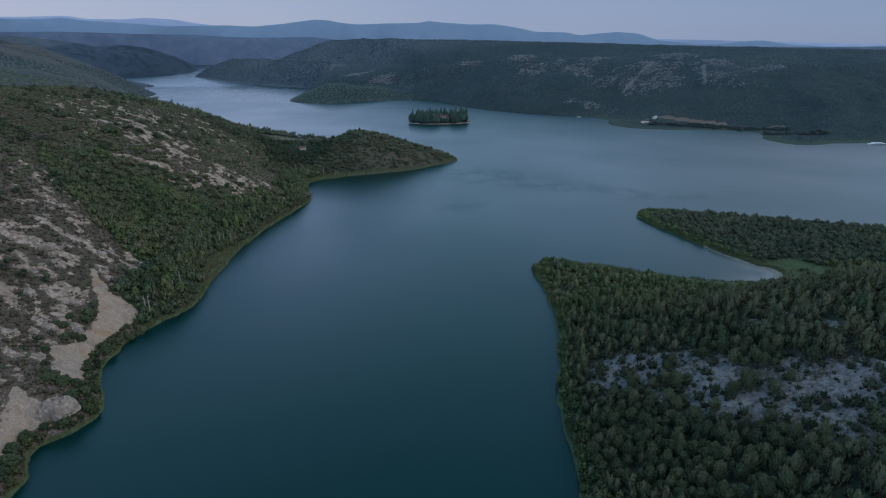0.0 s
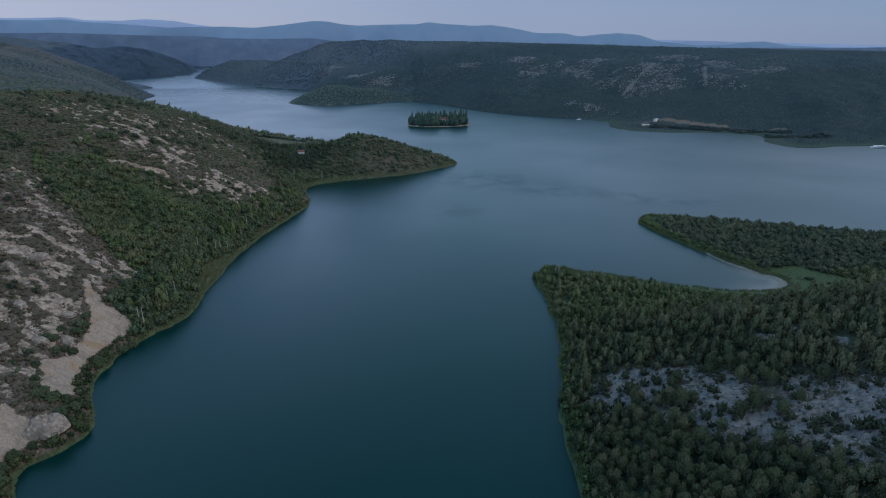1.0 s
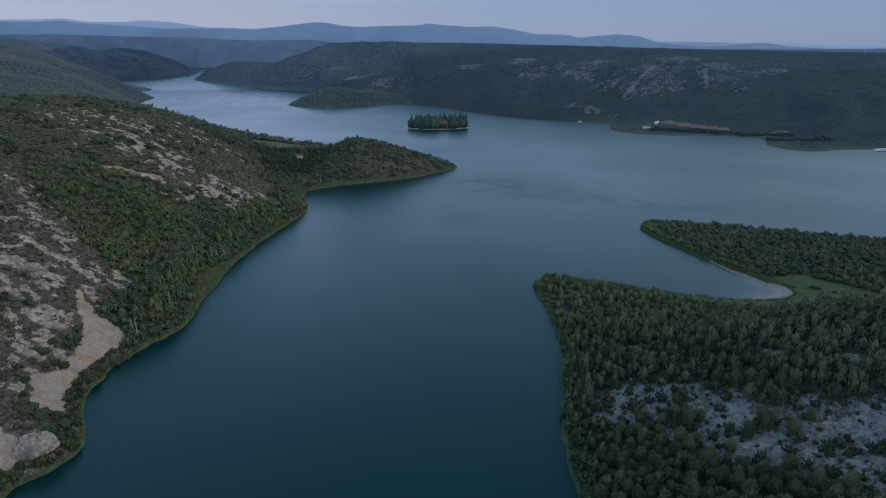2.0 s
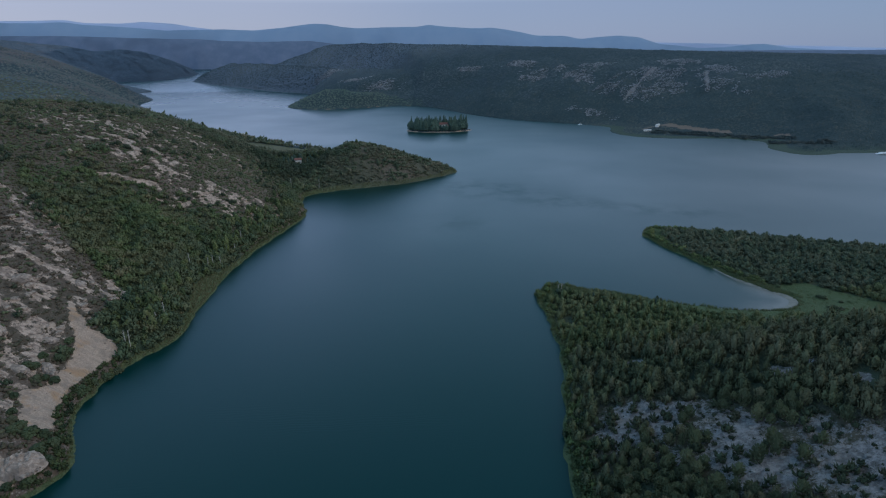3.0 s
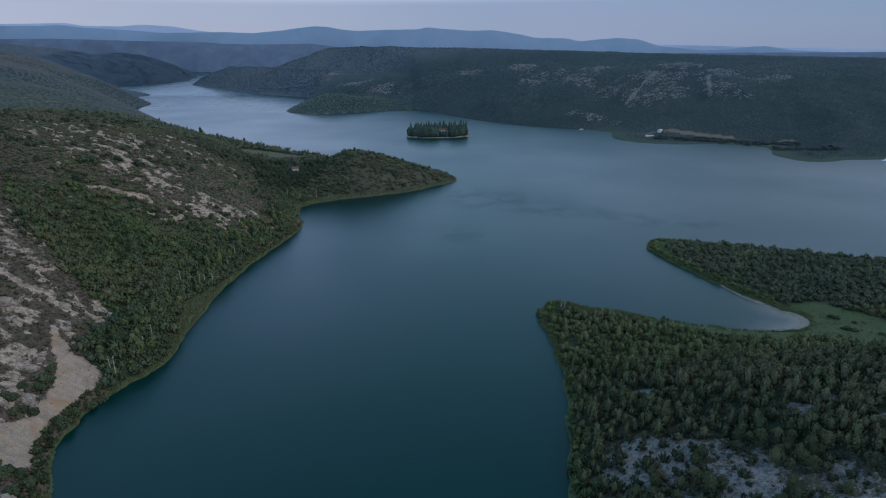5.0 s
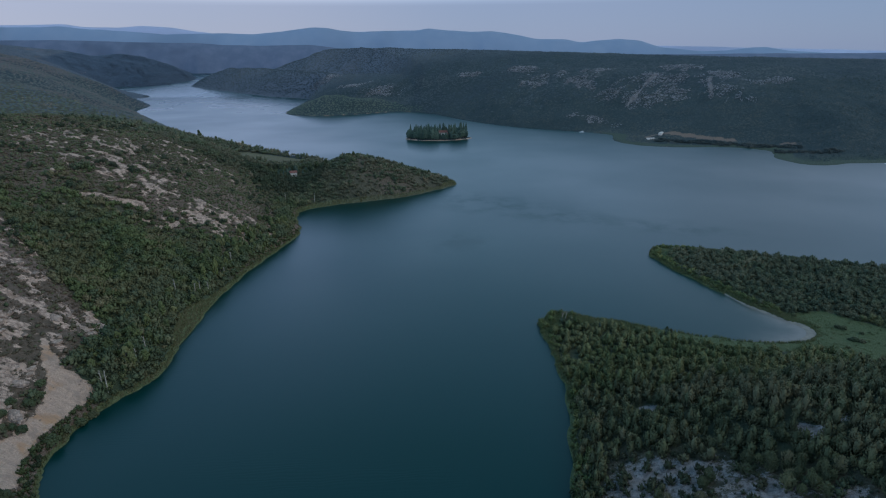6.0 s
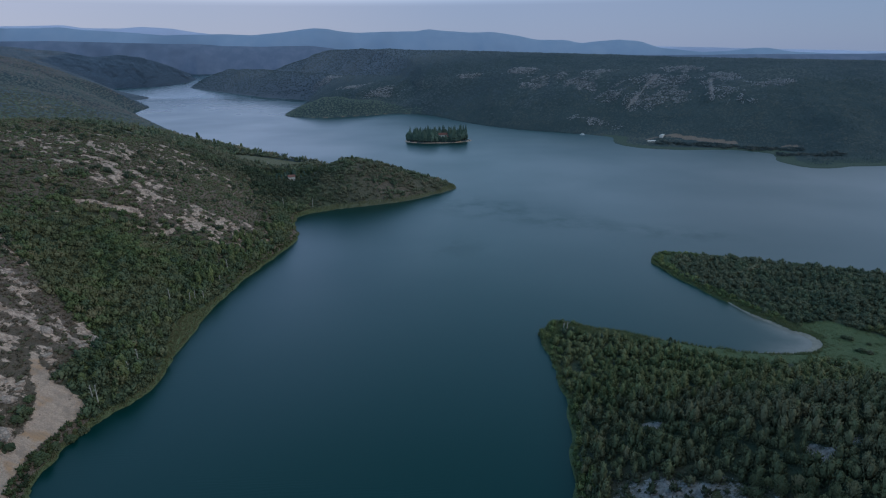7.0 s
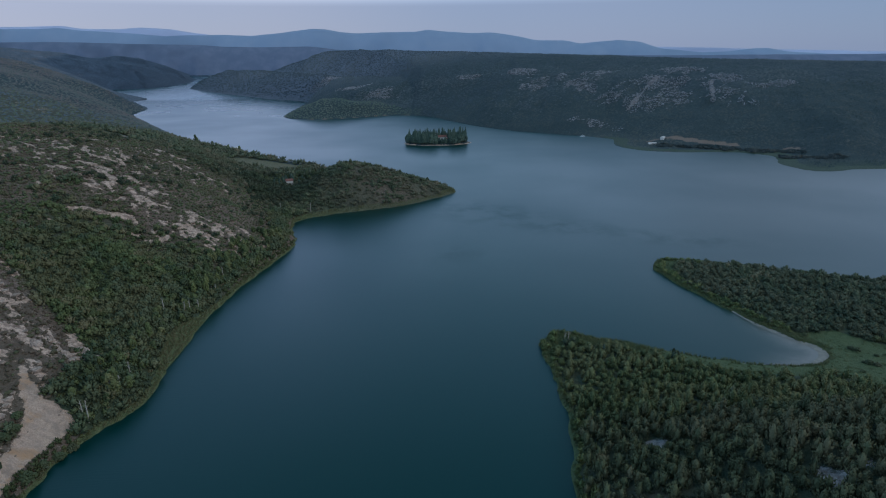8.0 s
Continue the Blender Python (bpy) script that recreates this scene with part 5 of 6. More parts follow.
def gable(bm, w, d, z, rise, over=0.5, thick=0.3):
    """A gable roof slab over a plan w by d, its ridge along x."""
    for side in (-1, 1):
        a = [(-w / 2 - over, side * (d / 2 + over), z - 0.25), (w / 2 + over, side * (d / 2 + over), z - 0.25), (w / 2 + over, 0, z + rise), (-w / 2 - over, 0, z + rise)]
        low = [bm.verts.new(p) for p in a]
        top = [bm.verts.new((p[0], p[1], p[2] + thick)) for p in a]
        bm.faces.new(low), bm.faces.new(top)
        for k in range(4):
            bm.faces.new((low[k], low[(k + 1) % 4], top[(k + 1) % 4], top[k]))
    bmesh.ops.recalc_face_normals(bm, faces=bm.faces)


def house(place, turn, w, d, h, rise, label, name="house", cols=3, floors=1, roof=None):
    """A stone house: walls with gable ends, tiled roof, door and windows."""
    ob = new(name)
    ob.matrix_world = pose(*place, 0, 0, turn)
    bm = bmesh.new()
    box(bm, (-w / 2, -d / 2, -1.5), (w / 2, d / 2, h))
    for x in (-w / 2, w / 2 - 0.3):
        a = [(x, -d / 2, h), (x, d / 2, h), (x, 0, h + rise - 0.1)]
        p, q = [bm.verts.new(v) for v in a], [bm.verts.new((v[0] + 0.3, v[1], v[2])) for v in a]
        bm.faces.new(p), bm.faces.new(q)
        for k in range(3):
            bm.faces.new((p[k], p[(k + 1) % 3], q[(k + 1) % 3], q[k]))
    bmesh.ops.recalc_face_normals(bm, faces=bm.faces)
    part("wall", bm, PLASTER, ob, "pale plastered wall")
    bm = bmesh.new()
    gable(bm, w, d, h, rise)
    part("roof", bm, roof or ROOF_TILE, ob, "pale sheet roof" if roof else "red tiled gable roof")
    bm = bmesh.new()
    box(bm, (-0.6, -d / 2 - 0.06, -0.2), (0.6, -d / 2 + 0.1, 2.1))
    part("door", bm, PLANK, ob, "brown wooden door")
    for f in range(floors):
        for k in range(cols):
            x = (k + 0.5) / cols * w - w / 2
            if f == 0 and abs(x) < 1.4:
                continue
            for side in (-1, 1):
                bm = bmesh.new()
                y = side * d / 2
                z0, z1 = 1.0 + 3 * f, 2.3 + 3 * f
                for a, b in (((x - 0.7, z0 - 0.15), (x + 0.7, z0)), ((x - 0.7, z1), (x + 0.7, z1 + 0.15)), ((x - 0.7, z0), (x - 0.55, z1)), ((x + 0.55, z0), (x + 0.7, z1)), ((x - 0.05, z0), (x + 0.05, z1))):
                    box(bm, (a[0], y - 0.1, a[1]), (b[0], y + 0.1, b[1]))
                window = part("window", bm, WHITE_PAINT, ob, "white window frame")
                bm = bmesh.new()
                box(bm, (x - 0.55, y - 0.06, z0), (x + 0.55, y + 0.06, z1))
                part("pane", bm, DARK_GLASS, window)
    return tagged(ob, label, "house")


def ground_at(x, y):
    z, _, _ = land(np.array([x]), np.array([y]))
    return float(z[0])


def build_cypress(seed, tall=18.0):
    """A slim dark cypress: short trunk, narrow crown of upright leaf clumps."""
    r = np.random.default_rng(seed)
    ob = new("cypress")
    bm = bmesh.new()
    bmesh.ops.create_cone(bm, cap_ends=True, segments=6, radius1=0.35, radius2=0.12, depth=tall * 0.7, matrix=Matrix.Translation((0, 0, tall * 0.33)))
    part("trunk", bm, BARK, ob)
    pieces = []
    for k in range(26):
        f = (k + 0.5 * r.random()) / 26
        wide = 1.5 * (0.45 + 0.55 * math.sin(math.pi * min(1.0, 0.18 + f * 0.82))) * (1 - f ** 4)
        a = k * 2.4
        pieces.append(clump(r, (0.6 * wide * math.cos(a), 0.6 * wide * math.sin(a), 1.5 + f * (tall - 2)), 0.35 + 0.65 * wide, 2.0, 0.3))
    v, f = joined(pieces)
    crown = new("crown", mesh_from("crown", v, f, CYPRESS_LEAF))
    crown.parent = ob
    return tagged(ob, "tall slim dark green cypress on the island", "cypress tree", "cypresses of the island")


def build_broadleaf(seed, name="island_tree", label="round dark green broadleaf tree on the island shore", group="trees of the island", leaf=None, tall=11.0):
    r = np.random.default_rng(seed)
    ob = new(name)
    bm = bmesh.new()
    bmesh.ops.create_cone(bm, cap_ends=True, segments=6, radius1=0.4, radius2=0.15, depth=tall * 0.6, matrix=Matrix.Translation((0, 0, tall * 0.28)))
    for k in range(4):
        a = Vector((0, 0, tall * (0.3 + 0.06 * k)))
        b = a + Vector((math.cos(k * 1.7) * 2.2, math.sin(k * 1.7) * 2.2, 2.4))
        m = Matrix.Translation((a + b) / 2) @ (b - a).to_track_quat("Z", "Y").to_matrix().to_4x4()
        bmesh.ops.create_cone(bm, cap_ends=True, segments=5, radius1=0.16, radius2=0.06, depth=(b - a).length, matrix=m)
    part("trunk", bm, BARK, ob)
    pieces = []
    for k in range(30):
        f = (k + r.random()) / 30
        reach = 3.6 * math.sin(math.pi * (0.2 + 0.75 * f)) * (0.5 + 0.55 * r.random())
        a = k * 2.4 + r.random()
        pieces.append(clump(r, (reach * math.cos(a), reach * math.sin(a), tall * (0.16 + 0.80 * f)), 1.5 * (0.7 + 0.5 * r.random()), 1.0, 0.4))
    v, f = joined(pieces)
    crown = new("crown", mesh_from("crown", v, f, leaf or CYPRESS_LEAF))
    crown.parent = ob
    return tagged(ob, label, "tree", group)


def build_island():
    cx, cy = -8, 1412
    r = np.random.default_rng(200)
    z = ground_at(cx, cy)
    church = house((4, 1424, z), 8, 24, 10, 9, 4.0, "monastery church with pale walls and a red tiled roof", "church", 5, 2)
    tagged(church, category="church")
    house((-4, 1404, z), 98, 18, 9, 9, 3.4, "monastery wing with pale walls and a red tiled roof", "monastery_wing", 4, 2)
    house((24, 1412, z), 4, 20, 8, 6.5, 2.6, "low monastery wing with a red tiled roof", "monastery_wing", 4, 2)
    tower = new("bell_tower")
    tower.matrix_world = pose(-8, 1428, z)
    bm = bmesh.new()
    box(bm, (-2, -2, -1), (2, 2, 15))
    part("shaft", bm, PLASTER, tower, "pale stone shaft")
    bm = bmesh.new()
    bmesh.ops.create_cone(bm, cap_ends=True, segments=4, radius1=3.2, radius2=0.05, depth=4, matrix=Matrix.Translation((0, 0, 17)) @ Matrix.Rotation(math.pi / 4, 4, "Z"))
    part("roof", bm, ROOF_TILE, tower, "red pyramid roof")
    # dark panels on the solid shaft stand in for the openings' inner shade
    for k in range(4):
        bm = bmesh.new()
        box(bm, (-0.6, -2.05, 11.5), (0.6, -1.9, 14))
        bmesh.ops.rotate(bm, verts=bm.verts, cent=(0, 0, 0), matrix=Matrix.Rotation(k * math.pi / 2, 3, "Z"))
        part("belfry_dark_panel", bm, DARK_GLASS, tower)
    tagged(tower, "square pale stone bell tower with a red roof", "tower")
    slim, full = [build_cypress(210 + k) for k in range(4)], [build_broadleaf(220 + k) for k in range(4)]
    used = [0, 0]

    def put(kinds, which, x, y, s, h):
        m = pose(x, y, ground_at(x, y) - 0.2, 0, 0, 360 * r.random())
        k = used[which]
        used[which] += 1
        tree = kinds[k] if k < len(kinds) else copy_thing(kinds[k % len(kinds)], m)
        tree.matrix_world = m
        tree.scale = (s, s, h)
    for k in range(64):
        a = 2 * math.pi * k / 64
        f = 0.80 + 0.1 * r.random()
        s = 0.95 + 0.45 * r.random()
        x, y = cx + 76 * f * math.cos(a), cy + 40 * f * math.sin(a)
        s *= 0.8 if abs(x - 6) < 17 and y < cy else 1.0
        put(full, 1, x, y, s, s * (1.0 + 0.45 * r.random()))
    for k in range(104):
        a, f = r.random() * 6.283, 0.35 + 0.55 * r.random()
        x, y = cx + 76 * f * math.cos(a), cy + 40 * f * math.sin(a)
        if abs(x - 6) < 12 and y < 1432:
            continue
        put(slim, 0, x, y, 1.0 + 0.5 * r.random(), 1.1 + 0.6 * r.random() + (0.2 if x > 30 else 0))
    for k in range(26):
        a, f = r.random() * 6.283, 0.45 + 0.3 * r.random()
        x, y = cx + 76 * f * math.cos(a), cy + 40 * f * math.sin(a)
        if abs(x - 6) < 14 and y < 1432:
            continue
        put(full, 1, x, y, 1.1 + 0.3 * r.random(), 1.4 + 0.4 * r.random())


# ---- houses, boats and single trees on the shores ----
def build_boat(place, turn, length, label):
    ob = new("boat")
    ob.matrix_world = pose(*place, 0, 0, turn)
    bm = bmesh.new()
    w, rings = length * 0.14, []
    for f, k in ((-0.5, 0.85), (-0.2, 1.0), (0.2, 0.9), (0.4, 0.5), (0.5, 0.06)):
        x = f * length
        rings.append([bm.verts.new(p) for p in ((x, -w * k, 1.1), (x, -w * k * 0.7, -0.4), (x, w * k * 0.7, -0.4), (x, w * k, 1.1))])
    for a, b in zip(rings, rings[1:]):
        for k in range(4):
            bm.faces.new((a[k], a[(k + 1) % 4], b[(k + 1) % 4], b[k]))
    bm.faces.new(rings[0]), bm.faces.new(rings[-1])
    bmesh.ops.recalc_face_normals(bm, faces=bm.faces)
    part("hull", bm, WHITE_PAINT, ob, "white hull")
    bm = bmesh.new()
    box(bm, (-length * 0.35, -w * 0.7, 1.1), (length * 0.2, w * 0.7, 2.9))
    cabin = part("cabin", bm, WHITE_PAINT, ob, "white cabin")
    for side in (-1, 1):
        bm = bmesh.new()
        y = side * w * 0.7
        box(bm, (-length * 0.3, min(y, y + side * 0.04), 1.8), (length * 0.15, max(y, y + side * 0.04), 2.5))
        part("window", bm, DARK_GLASS, cabin)
    return tagged(ob, label, "boat")


def build_shores():
    house((-209, 884, ground_at(-209, 884)), 25, 9.5, 7, 5.6, 2.2, "pale house with a red roof among dark trees", cols=3, floors=1)
    for x, y, turn, w in ((-491, 1384, 20, 13), (-470, 1380, -10, 10), (-443, 1364, 30, 9)):
        house((x, y, ground_at(x, y)), turn, w, 8, 5, 2.2, "small pale house by the far shore", roof=PALE_ROOF)
    house((479, 1352, ground_at(479, 1352)), 60, 20, 7, 3.0, 1.0, "long pale building beside the bare field", cols=5, roof=PALE_ROOF)
    house((450, 1330, ground_at(450, 1330)), 5, 16, 6, 2.5, 0.9, "low pale shed beside the bare field", "shed", cols=4, roof=PALE_ROOF)
    build_boat((338, 1488, 0.1), 170, 11, "white tour boat moored under the far hill")
    build_boat((770, 1046, 0.1), 4, 34, "long white tour boat moored at the reed shore")
    build_boat((812, 1044, 0.1), 2, 30, "white tour boat moored at the reed shore")
    lone = build_broadleaf(390, "lone_tree", "tall dark green tree standing above the low far shore", "trees of the far shore", SHORE_LEAF, 13.0)
    for k, (x, y, s, h) in enumerate(((-572, 1466, 1.0, 1.45), (-566, 1461, 0.8, 1.0), (-505, 1392, 0.8, 0.9), (-461, 1366, 0.7, 0.8), (-431, 1346, 0.9, 0.9))):
        tree = copy_thing(lone, pose(x, y, ground_at(x, y) - 0.3, 0, 0, 70 * k)) if k else lone
        tree.matrix_world = pose(x, y, ground_at(x, y) - 0.3, 0, 0, 70 * k)
        tree.scale = (s, s, h)
    pine = build_broadleaf(395, "pine", "dark green pine standing alone by the bay shore", "pines of the bay shore", BUSH_LEAF, 9.0)
    for k, (x, y, s, h) in enumerate(((159, 427, 0.28, 0.55), (161.5, 425.5, 0.25, 0.42), (112, 437, 0.32, 0.45), (114.5, 436, 0.25, 0.32))):
        tree = copy_thing(pine, pose(x, y, 0)) if k else pine
        tree.matrix_world = pose(x, y, ground_at(x, y) - 0.3, 0, 0, 80 * k)
        tree.scale = (s, s, h)
    # dark grove round the house on the saddle, and single trees along the crest of the headland
    r = np.random.default_rng(396)
    grove = build_broadleaf(397, "grove_tree", "tall dark green tree of the grove round the house", "trees of the headland grove", BUSH_LEAF, 10.0)
    spots = [(-258 + 100 * r.random(), 868 + 50 * r.random()) for _ in range(110)]
    spots = [(x, y) for x, y in spots if math.hypot((x + 209) / 8, (y - 880) / 14) > 1 and math.hypot((x + 212) / 52, (y - 892) / 27) < 1]
    spots += [(-136 + 130 * f + 5 * r.random(), 887 + 42 * f + 6 * r.random()) for f in (0.0, 0.03, 0.07, 0.1, 0.22, 0.3, 0.4, 0.46, 0.58, 0.66, 0.8, 0.88)]
    for k, (x, y) in enumerate(spots):
        m = pose(x, y, ground_at(x, y) - 0.3, 0, 0, 360 * r.random())
        tree = copy_thing(grove, m) if k else grove
        s = (0.5 + 0.25 * r.random()) * (1.0 if x < -150 else 0.4 + 0.45 * r.random())
        tree.matrix_world = m
        tree.scale = (s, s, s * (0.95 + 0.45 * r.random()))
    # pale dead poplar trunks near the shores
    for x, y, h, lean in ((-193, 351, 13, 3), (-191, 351, 14, -2), (-186, 377, 10, 4), (-187, 391, 11, -3), (90, 450, 5, 9), (93, 451, 5.5, -7), (-190, 488, 11, 2), (-187, 497, 10, -3), (-188, 556, 11, -2), (-203, 475, 10, 3), (-193, 485, 9, -4), (-186, 531, 8, 3), (-162, 795, 12, 2), (-178, 780, 9, -3), (-193, 774, 10, 4)):
        ob = new("dead_poplar")
        ob.matrix_world = pose(x, y, ground_at(x, y) - 0.3, 0, lean, 40 * x)
        bm = bmesh.new()
        bmesh.ops.create_cone(bm, cap_ends=True, segments=7, radius1=0.42, radius2=0.16, depth=h, matrix=Matrix.Translation((0, 0, h / 2)))
        part("trunk", bm, PALE_BARK, ob, "bleached bare trunk")
        for k in range(5):
            a = Vector((0, 0, h * (0.55 + 0.09 * k)))
            b = a + Vector((math.cos(k * 2.2) * 1.1, math.sin(k * 2.2) * 1.1, 1.6))
            bm = bmesh.new()
            m = Matrix.Translation((a + b) / 2) @ (b - a).to_track_quat("Z", "Y").to_matrix().to_4x4()
            bmesh.ops.create_cone(bm, cap_ends=True, segments=5, radius1=0.13, radius2=0.04, depth=(b - a).length, matrix=m)
            part("limb", bm, PALE_BARK, ob)
        tagged(ob, "pale dead poplar with a bare trunk by the reeds", "tree", "dead poplars")


def build_outcrop(place, turn, length, width, height, seed, rocks=16):
    """A limestone outcrop: a fissured, bedded hump of rock with broken blocks round its foot."""
    r = np.random.default_rng(seed)
    ob = new("limestone_outcrop")
    ob.matrix_world = pose(*place, 0, 0, turn)
    rings, spokes = 13, 40
    ray, ang = np.meshgrid(np.linspace(0.02, 1.0, rings), np.arange(spokes) * 2 * math.pi / spokes, indexing="ij")
    edge = 0.84 + 0.34 * vnoise(6 * np.cos(ang) + seed, 6 * np.sin(ang), 2.2, seed % 7)
    x, y = ray * np.cos(ang) * edge * length / 2, ray * np.sin(ang) * edge * width / 2
    dome = height * (1 - ray ** 2.4) ** 0.8 * (0.55 + 0.9 * fbm(x + 3 * seed, y, 0.3 * length, 3, 2))
    beds = 0.55 * height * np.abs(fbm((x + y) * 0.9, (y - x) * 0.3 + seed, 0.14 * length, 3, 5) - 0.5)
    z = 0.75 * dome + 0.28 * height * np.round(dome / (0.22 * height)) * 0.22 - 1.4 * beds * (ray < 0.97) - 1.6 * (ray > 0.97)
    x, y = x + 0.035 * length * (r.random(x.shape) - 0.5), y + 0.035 * length * (r.random(x.shape) - 0.5)
    k = np.arange(rings - 1)[:, None] * spokes
    j, q = np.arange(spokes), (np.arange(spokes) + 1) % spokes
    faces = np.stack([k + j, k + spokes + j, k + spokes + q, k + q], 2).reshape(-1, 4)
    hump = new("hump", mesh_from("hump", np.stack([x.ravel(), y.ravel(), z.ravel()], 1), faces, OUTCROP_STONE))
    hump.parent = ob
    for k in range(rocks):
        v = np.sign(BALL[0]) * np.abs(BALL[0]) ** 0.5 * (0.7 + 0.5 * r.random((len(BALL[0]), 1)))
        a = r.random() * 6.283
        v = v * length * 0.045 * (0.4 + 0.9 * r.random()) * np.array((1.2, 0.9, 0.6)) + (0.47 * length * math.cos(a), 0.47 * width * math.sin(a), 0.1)
        rock = new("rock", mesh_from("rock", v, BALL[1], OUTCROP_STONE))
        rock.parent = ob
    return tagged(ob, "pale broken limestone outcrop above the shore scrub", "rock", "limestone outcrops")


def build_bush(seed):
    """A big round bush of many leaf clumps on short stems."""
    r = np.random.default_rng(seed)
    ob = new("large_bush")
    bm = bmesh.new()
    for k in range(4):
        m = Matrix.Translation((0.4 * math.cos(k * 1.6), 0.4 * math.sin(k * 1.6), 0.5)) @ Matrix.Rotation(0.4, 4, (math.sin(k), math.cos(k), 0))
        bmesh.ops.create_cone(bm, cap_ends=True, segments=5, radius1=0.12, radius2=0.06, depth=1.6, matrix=m)
    part("stems", bm, BARK, ob)
    pieces = []
    for k in range(30):
        a, f = k * 2.4, (k + 0.5) / 30
        reach = 2.3 * math.sqrt(1 - f * f * 0.9) * (0.6 + 0.4 * r.random())
        pieces.append(clump(r, (reach * math.cos(a), reach * math.sin(a), 0.5 + 2.6 * f), 0.75 * (0.7 + 0.6 * r.random()), 1.0, 0.45))
    v, f = joined(pieces)
    crown = new("foliage", mesh_from("foliage", v, f, BUSH_LEAF))
    crown.parent = ob
    return tagged(ob, "big round green bush on the stony shore", "bush", "bushes of the left shore")


def build_left_shore():
    for x, y, turn, length, width, height, seed in ((-184, 241, -8, 19, 17, 5.5, 300), (-221, 402, -40, 20, 9, 3.5, 301), (-238, 386, -15, 12, 7, 2.5, 302), (-246, 322, -30, 15, 7, 2.5, 304),
                                                    (-225, 302, -10, 16, 6, 2.5, 305), (-217, 312, -33, 20, 6, 2.5, 306), (-227, 330, 8, 15, 5, 2, 308), (-260, 365, 25, 16, 9, 2.5, 309)):
        build_outcrop((x, y, ground_at(x, y) - 0.6), turn, length, width, height, seed)
    r = np.random.default_rng(320)
    kinds = [build_bush(330 + k) for k in range(3)]
    spots = ((-196, 307, 1.5), (-202, 264, 1.0), (-197, 262, 1.2), (-192, 262, 1.1), (-187, 262, 1.2), (-181, 258, 1.3), (-176, 247, 1.0), (-178, 236, 1.1), (-184, 231, 0.9), (-188, 224, 1.2), (-187, 214, 1.4),
             (-183, 206, 1.6), (-181, 197, 1.5), (-196, 318, 1.1), (-193, 326, 1.2), (-191, 334, 1.1), (-214, 300, 1.0), (-219, 308, 1.1), (-221, 318, 1.0), (-213, 282, 0.9), (-206, 270, 1.0), (-222, 306, 1.0), (-208, 305, 1.1), (-212, 304, 0.9), (-215, 322, 1.2), (-214, 328, 1.2), (-217, 336, 1.1), (-191, 258, 1.4), (-196, 256, 1.2), (-182, 250, 1.3))
    for k, (x, y, s) in enumerate(spots):
        m = pose(x, y, ground_at(x, y) - 0.2, 0, 0, 360 * r.random())
        bush = kinds[k] if k < 3 else copy_thing(kinds[k % 3], m)
        bush.matrix_world = m
        bush.scale = (s, s, s * 0.9)
    # dark conifers round the house in the saddle and on the headland
    kinds = []
    spots = [(-209 + 40 * (r.random() - 0.5), 884 + 34 * (r.random() - 0.5), 0.42 + 0.2 * r.random()) for _ in range(34)]
    spots = [p for p in spots if abs(p[0] + 209) > 6 or p[1] > 889] + [(155, 417, 0.42), (157, 418, 0.36), (112, 428, 0.4), (-343, 830, 0.4), (-135, 884, 0.4), (-141, 886, 0.36), (-54, 904, 0.38)]
    for k, (x, y, s) in enumerate(spots):
        m = pose(x, y, ground_at(x, y) - 0.2, 0, 0, 360 * r.random())
        if k < 2:
            kinds.append(tagged(build_cypress(340 + k), "dark green conifer standing among lower trees", "conifer", "dark conifers"))
            tree = kinds[k]
            tree.name = "conifer"
        else:
            tree = copy_thing(kinds[k % 2], m)
        tree.matrix_world = m
        tree.scale = (1.1 * s * 1.6, 1.1 * s * 1.6, s)


def build_beach():
    """The pale sand rim of the bay: a strip that is widest at the bay's inner end."""
    line = np.array(rounded([(221, 521), (237, 478), (252, 451), (261.5, 438), (260, 425), (246, 414), (224, 414), (200, 419)], 0.0, 8))[:56]
    along = np.linspace(0, 1, len(line))
    way = np.gradient(line, axis=0)
    way /= np.hypot(*way.T)[:, None]
    lake_side = np.stack([-way[:, 1], way[:, 0]], 1) * -1
    wide = 0.9 + 4.2 * smooth(along, 0.05, 0.45) * smooth(1 - along, 0.12, 0.55) + (vnoise(line[:, 0], line[:, 1], 7, 4) - 0.5) * 1.6
    rows = [np.column_stack([line + lake_side * (wide * f)[:, None], np.full(len(line), z)]) for f, z in ((-0.5, 0.35), (0.0, 0.34), (0.5, 0.18), (0.85, 0.06), (1.0, -0.08))]
    n, m = len(line), len(rows)
    k = (np.arange(m - 1)[:, None] * n + np.arange(n - 1)).ravel()
    tagged(new("beach", mesh_from("beach", np.concatenate(rows), np.stack([k, k + 1, k + n + 1, k + n], 1), SAND, flat=False)), "narrow pale sand beach round the inner bay", "beach", kind="structure")


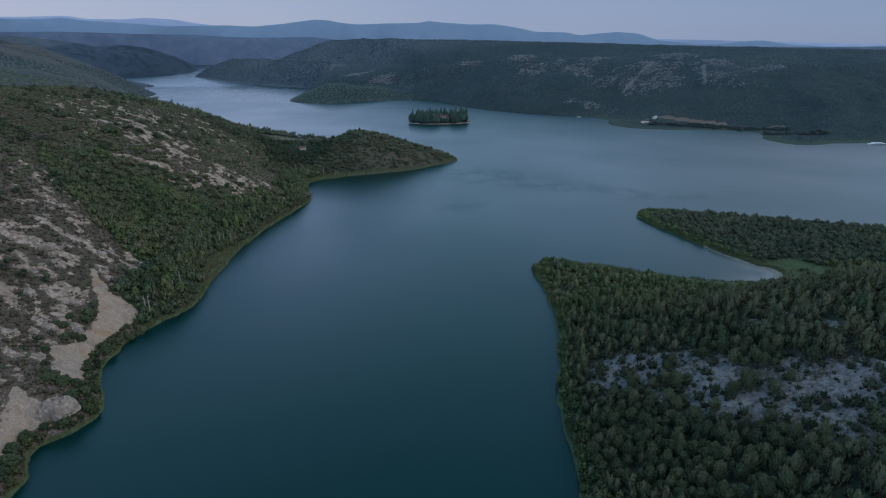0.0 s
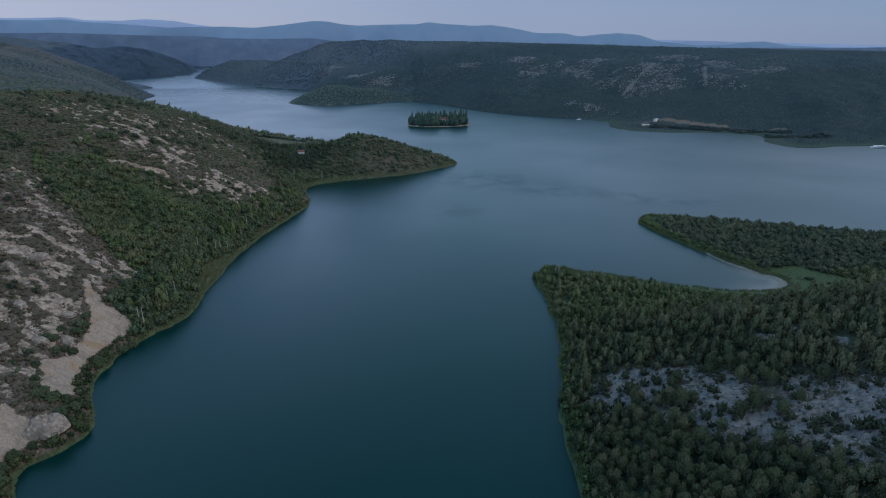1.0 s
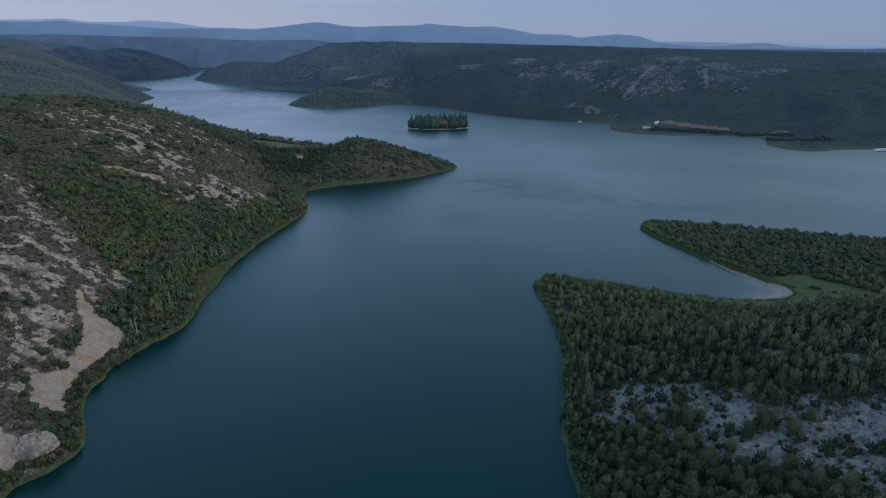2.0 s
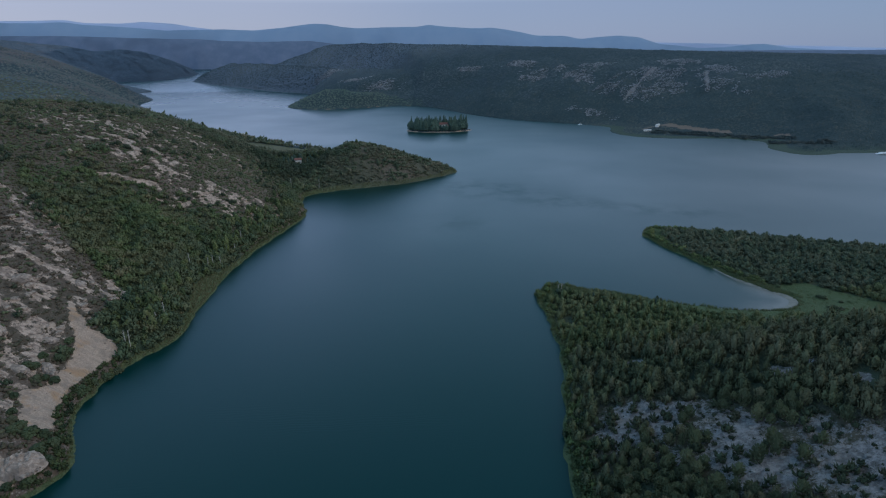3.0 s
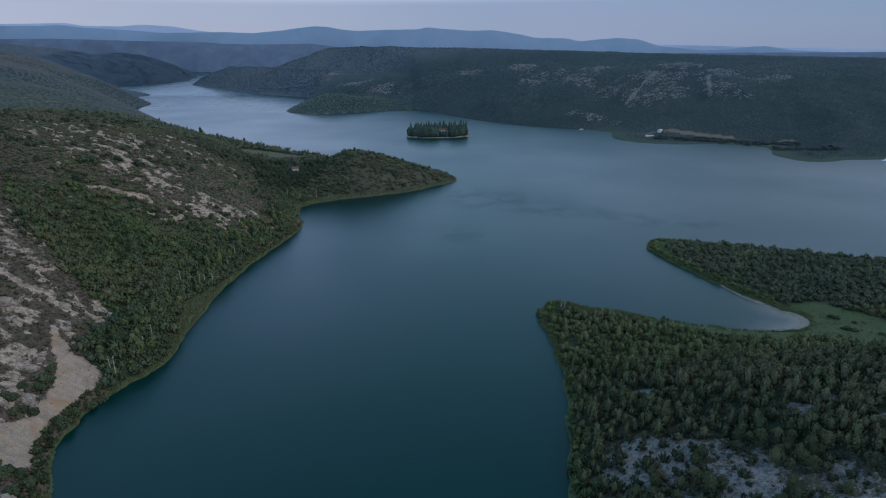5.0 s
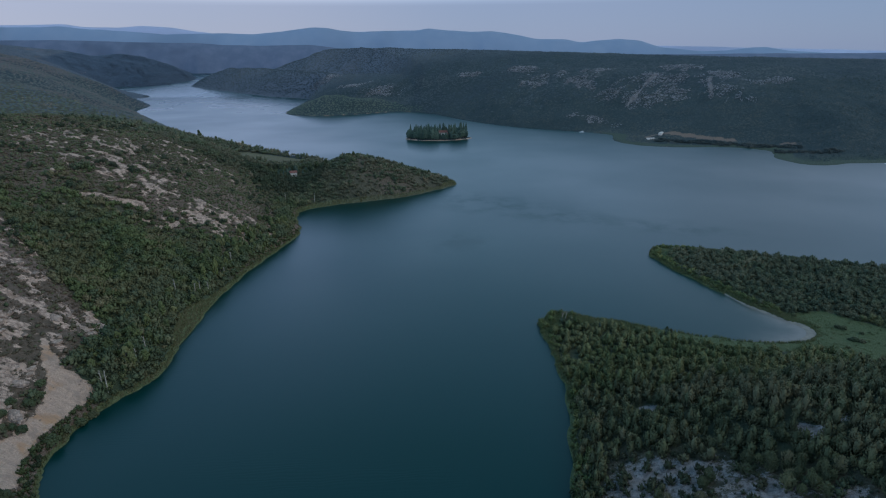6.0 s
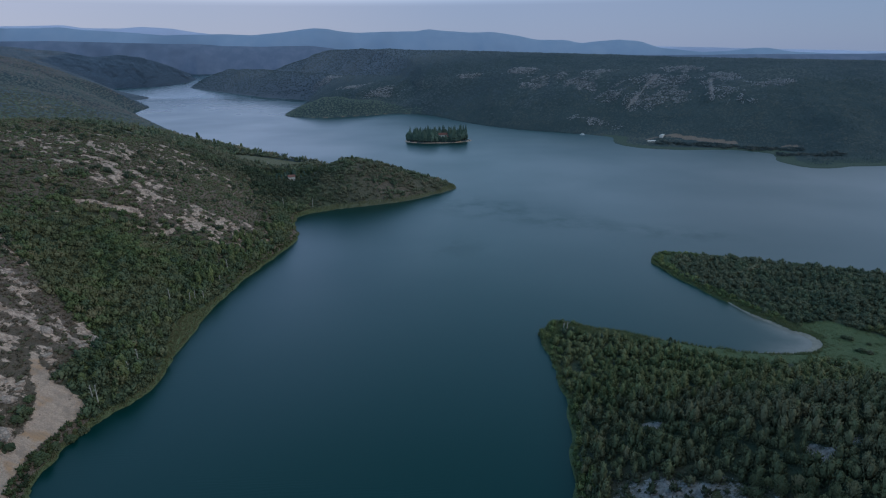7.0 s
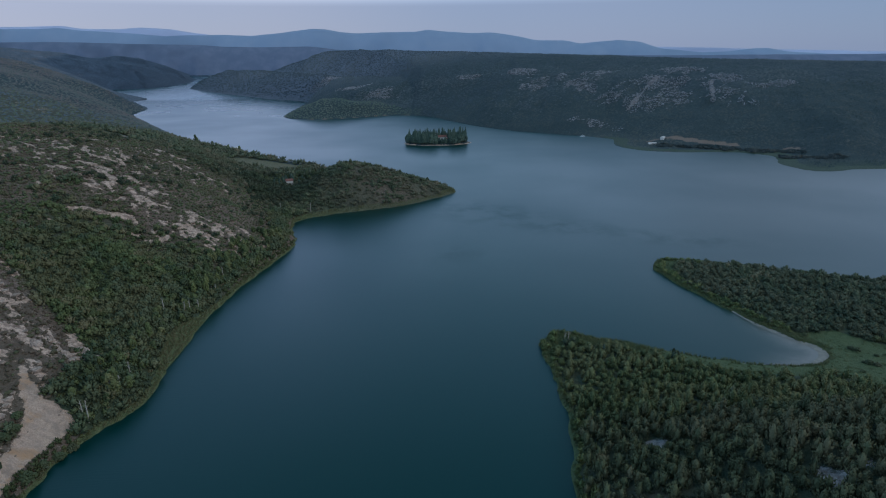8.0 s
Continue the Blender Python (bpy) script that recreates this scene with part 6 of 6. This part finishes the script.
def build_shore_trees():
    """Single broadleaf trees that stand along the left shore, in front of the gully wood."""
    r = np.random.default_rng(370)
    kinds = [build_broadleaf(371 + k, "shore_tree", "green broadleaf tree at the edge of the shore wood", "trees of the left shore", SHORE_LEAF, 11.0) for k in range(6)]
    x, y = -205 + 50 * r.random(900), 352 + 330 * r.random(900)
    z, sd, which = land(x, y)
    _, green, scree, _, _ = cover(x, y, sd, which)
    ok = (which == 0) & (sd > 9) & (sd < 32) & (green < 0.4) & (scree < 0.1)
    for k, (a, b, c) in enumerate(np.stack([x, y, z], 1)[ok][:150]):
        m = pose(a, b, c - 0.3, 0, 0, 360 * r.random())
        ob = kinds[k] if k < len(kinds) else copy_thing(kinds[k % len(kinds)], m)
        s = 0.42 + 0.3 * r.random()
        ob.matrix_world = m
        ob.scale = (s, s, s * (0.95 + 0.4 * r.random()))


def build_meadow_trees():
    """Low bushes on the reed meadow, and slim yellow-green poplars by the left shore."""
    r = np.random.default_rng(360)
    bush = build_bush(361)
    tagged(bush, "low green bush on the open reed meadow", "bush", "bushes of the reed meadow")
    for k, (x, y, s) in enumerate(((281, 431, 0.9), (283, 428, 1.1), (290, 419, 0.7), (277, 412, 0.6), (279, 410, 1.1), (282, 407, 0.9), (268, 400, 0.7), (296, 401, 0.8), (299, 397, 1.0), (305, 392, 0.7), (262, 452, 0.9), (256, 466, 1.0), (249, 478, 1.0))):
        m = pose(x, y, ground_at(x, y) - 0.2, 0, 0, 360 * r.random())
        ob = copy_thing(bush, m) if k else bush
        ob.matrix_world = m
        ob.scale = (s, s, 0.7 * s)
    first = build_broadleaf(362, "poplar", "slim yellow-green poplar standing by the lake shore", "poplars of the left shore", POPLAR_LEAF, 13.0)
    for k, (x, y, s, h) in enumerate(((-190, 522, 0.55, 1.0), (-193, 531, 0.5, 0.85), (-196, 512, 0.45, 0.75), (-189, 545, 0.45, 0.7))):
        m = pose(x, y, ground_at(x, y) - 0.2, 0, 0, 360 * r.random())
        ob = copy_thing(first, m) if k else first
        ob.matrix_world = m
        ob.scale = (s, s, h)


build_beach()
build_island()
build_shores()
build_shore_trees()
build_meadow_trees()
build_left_shore()
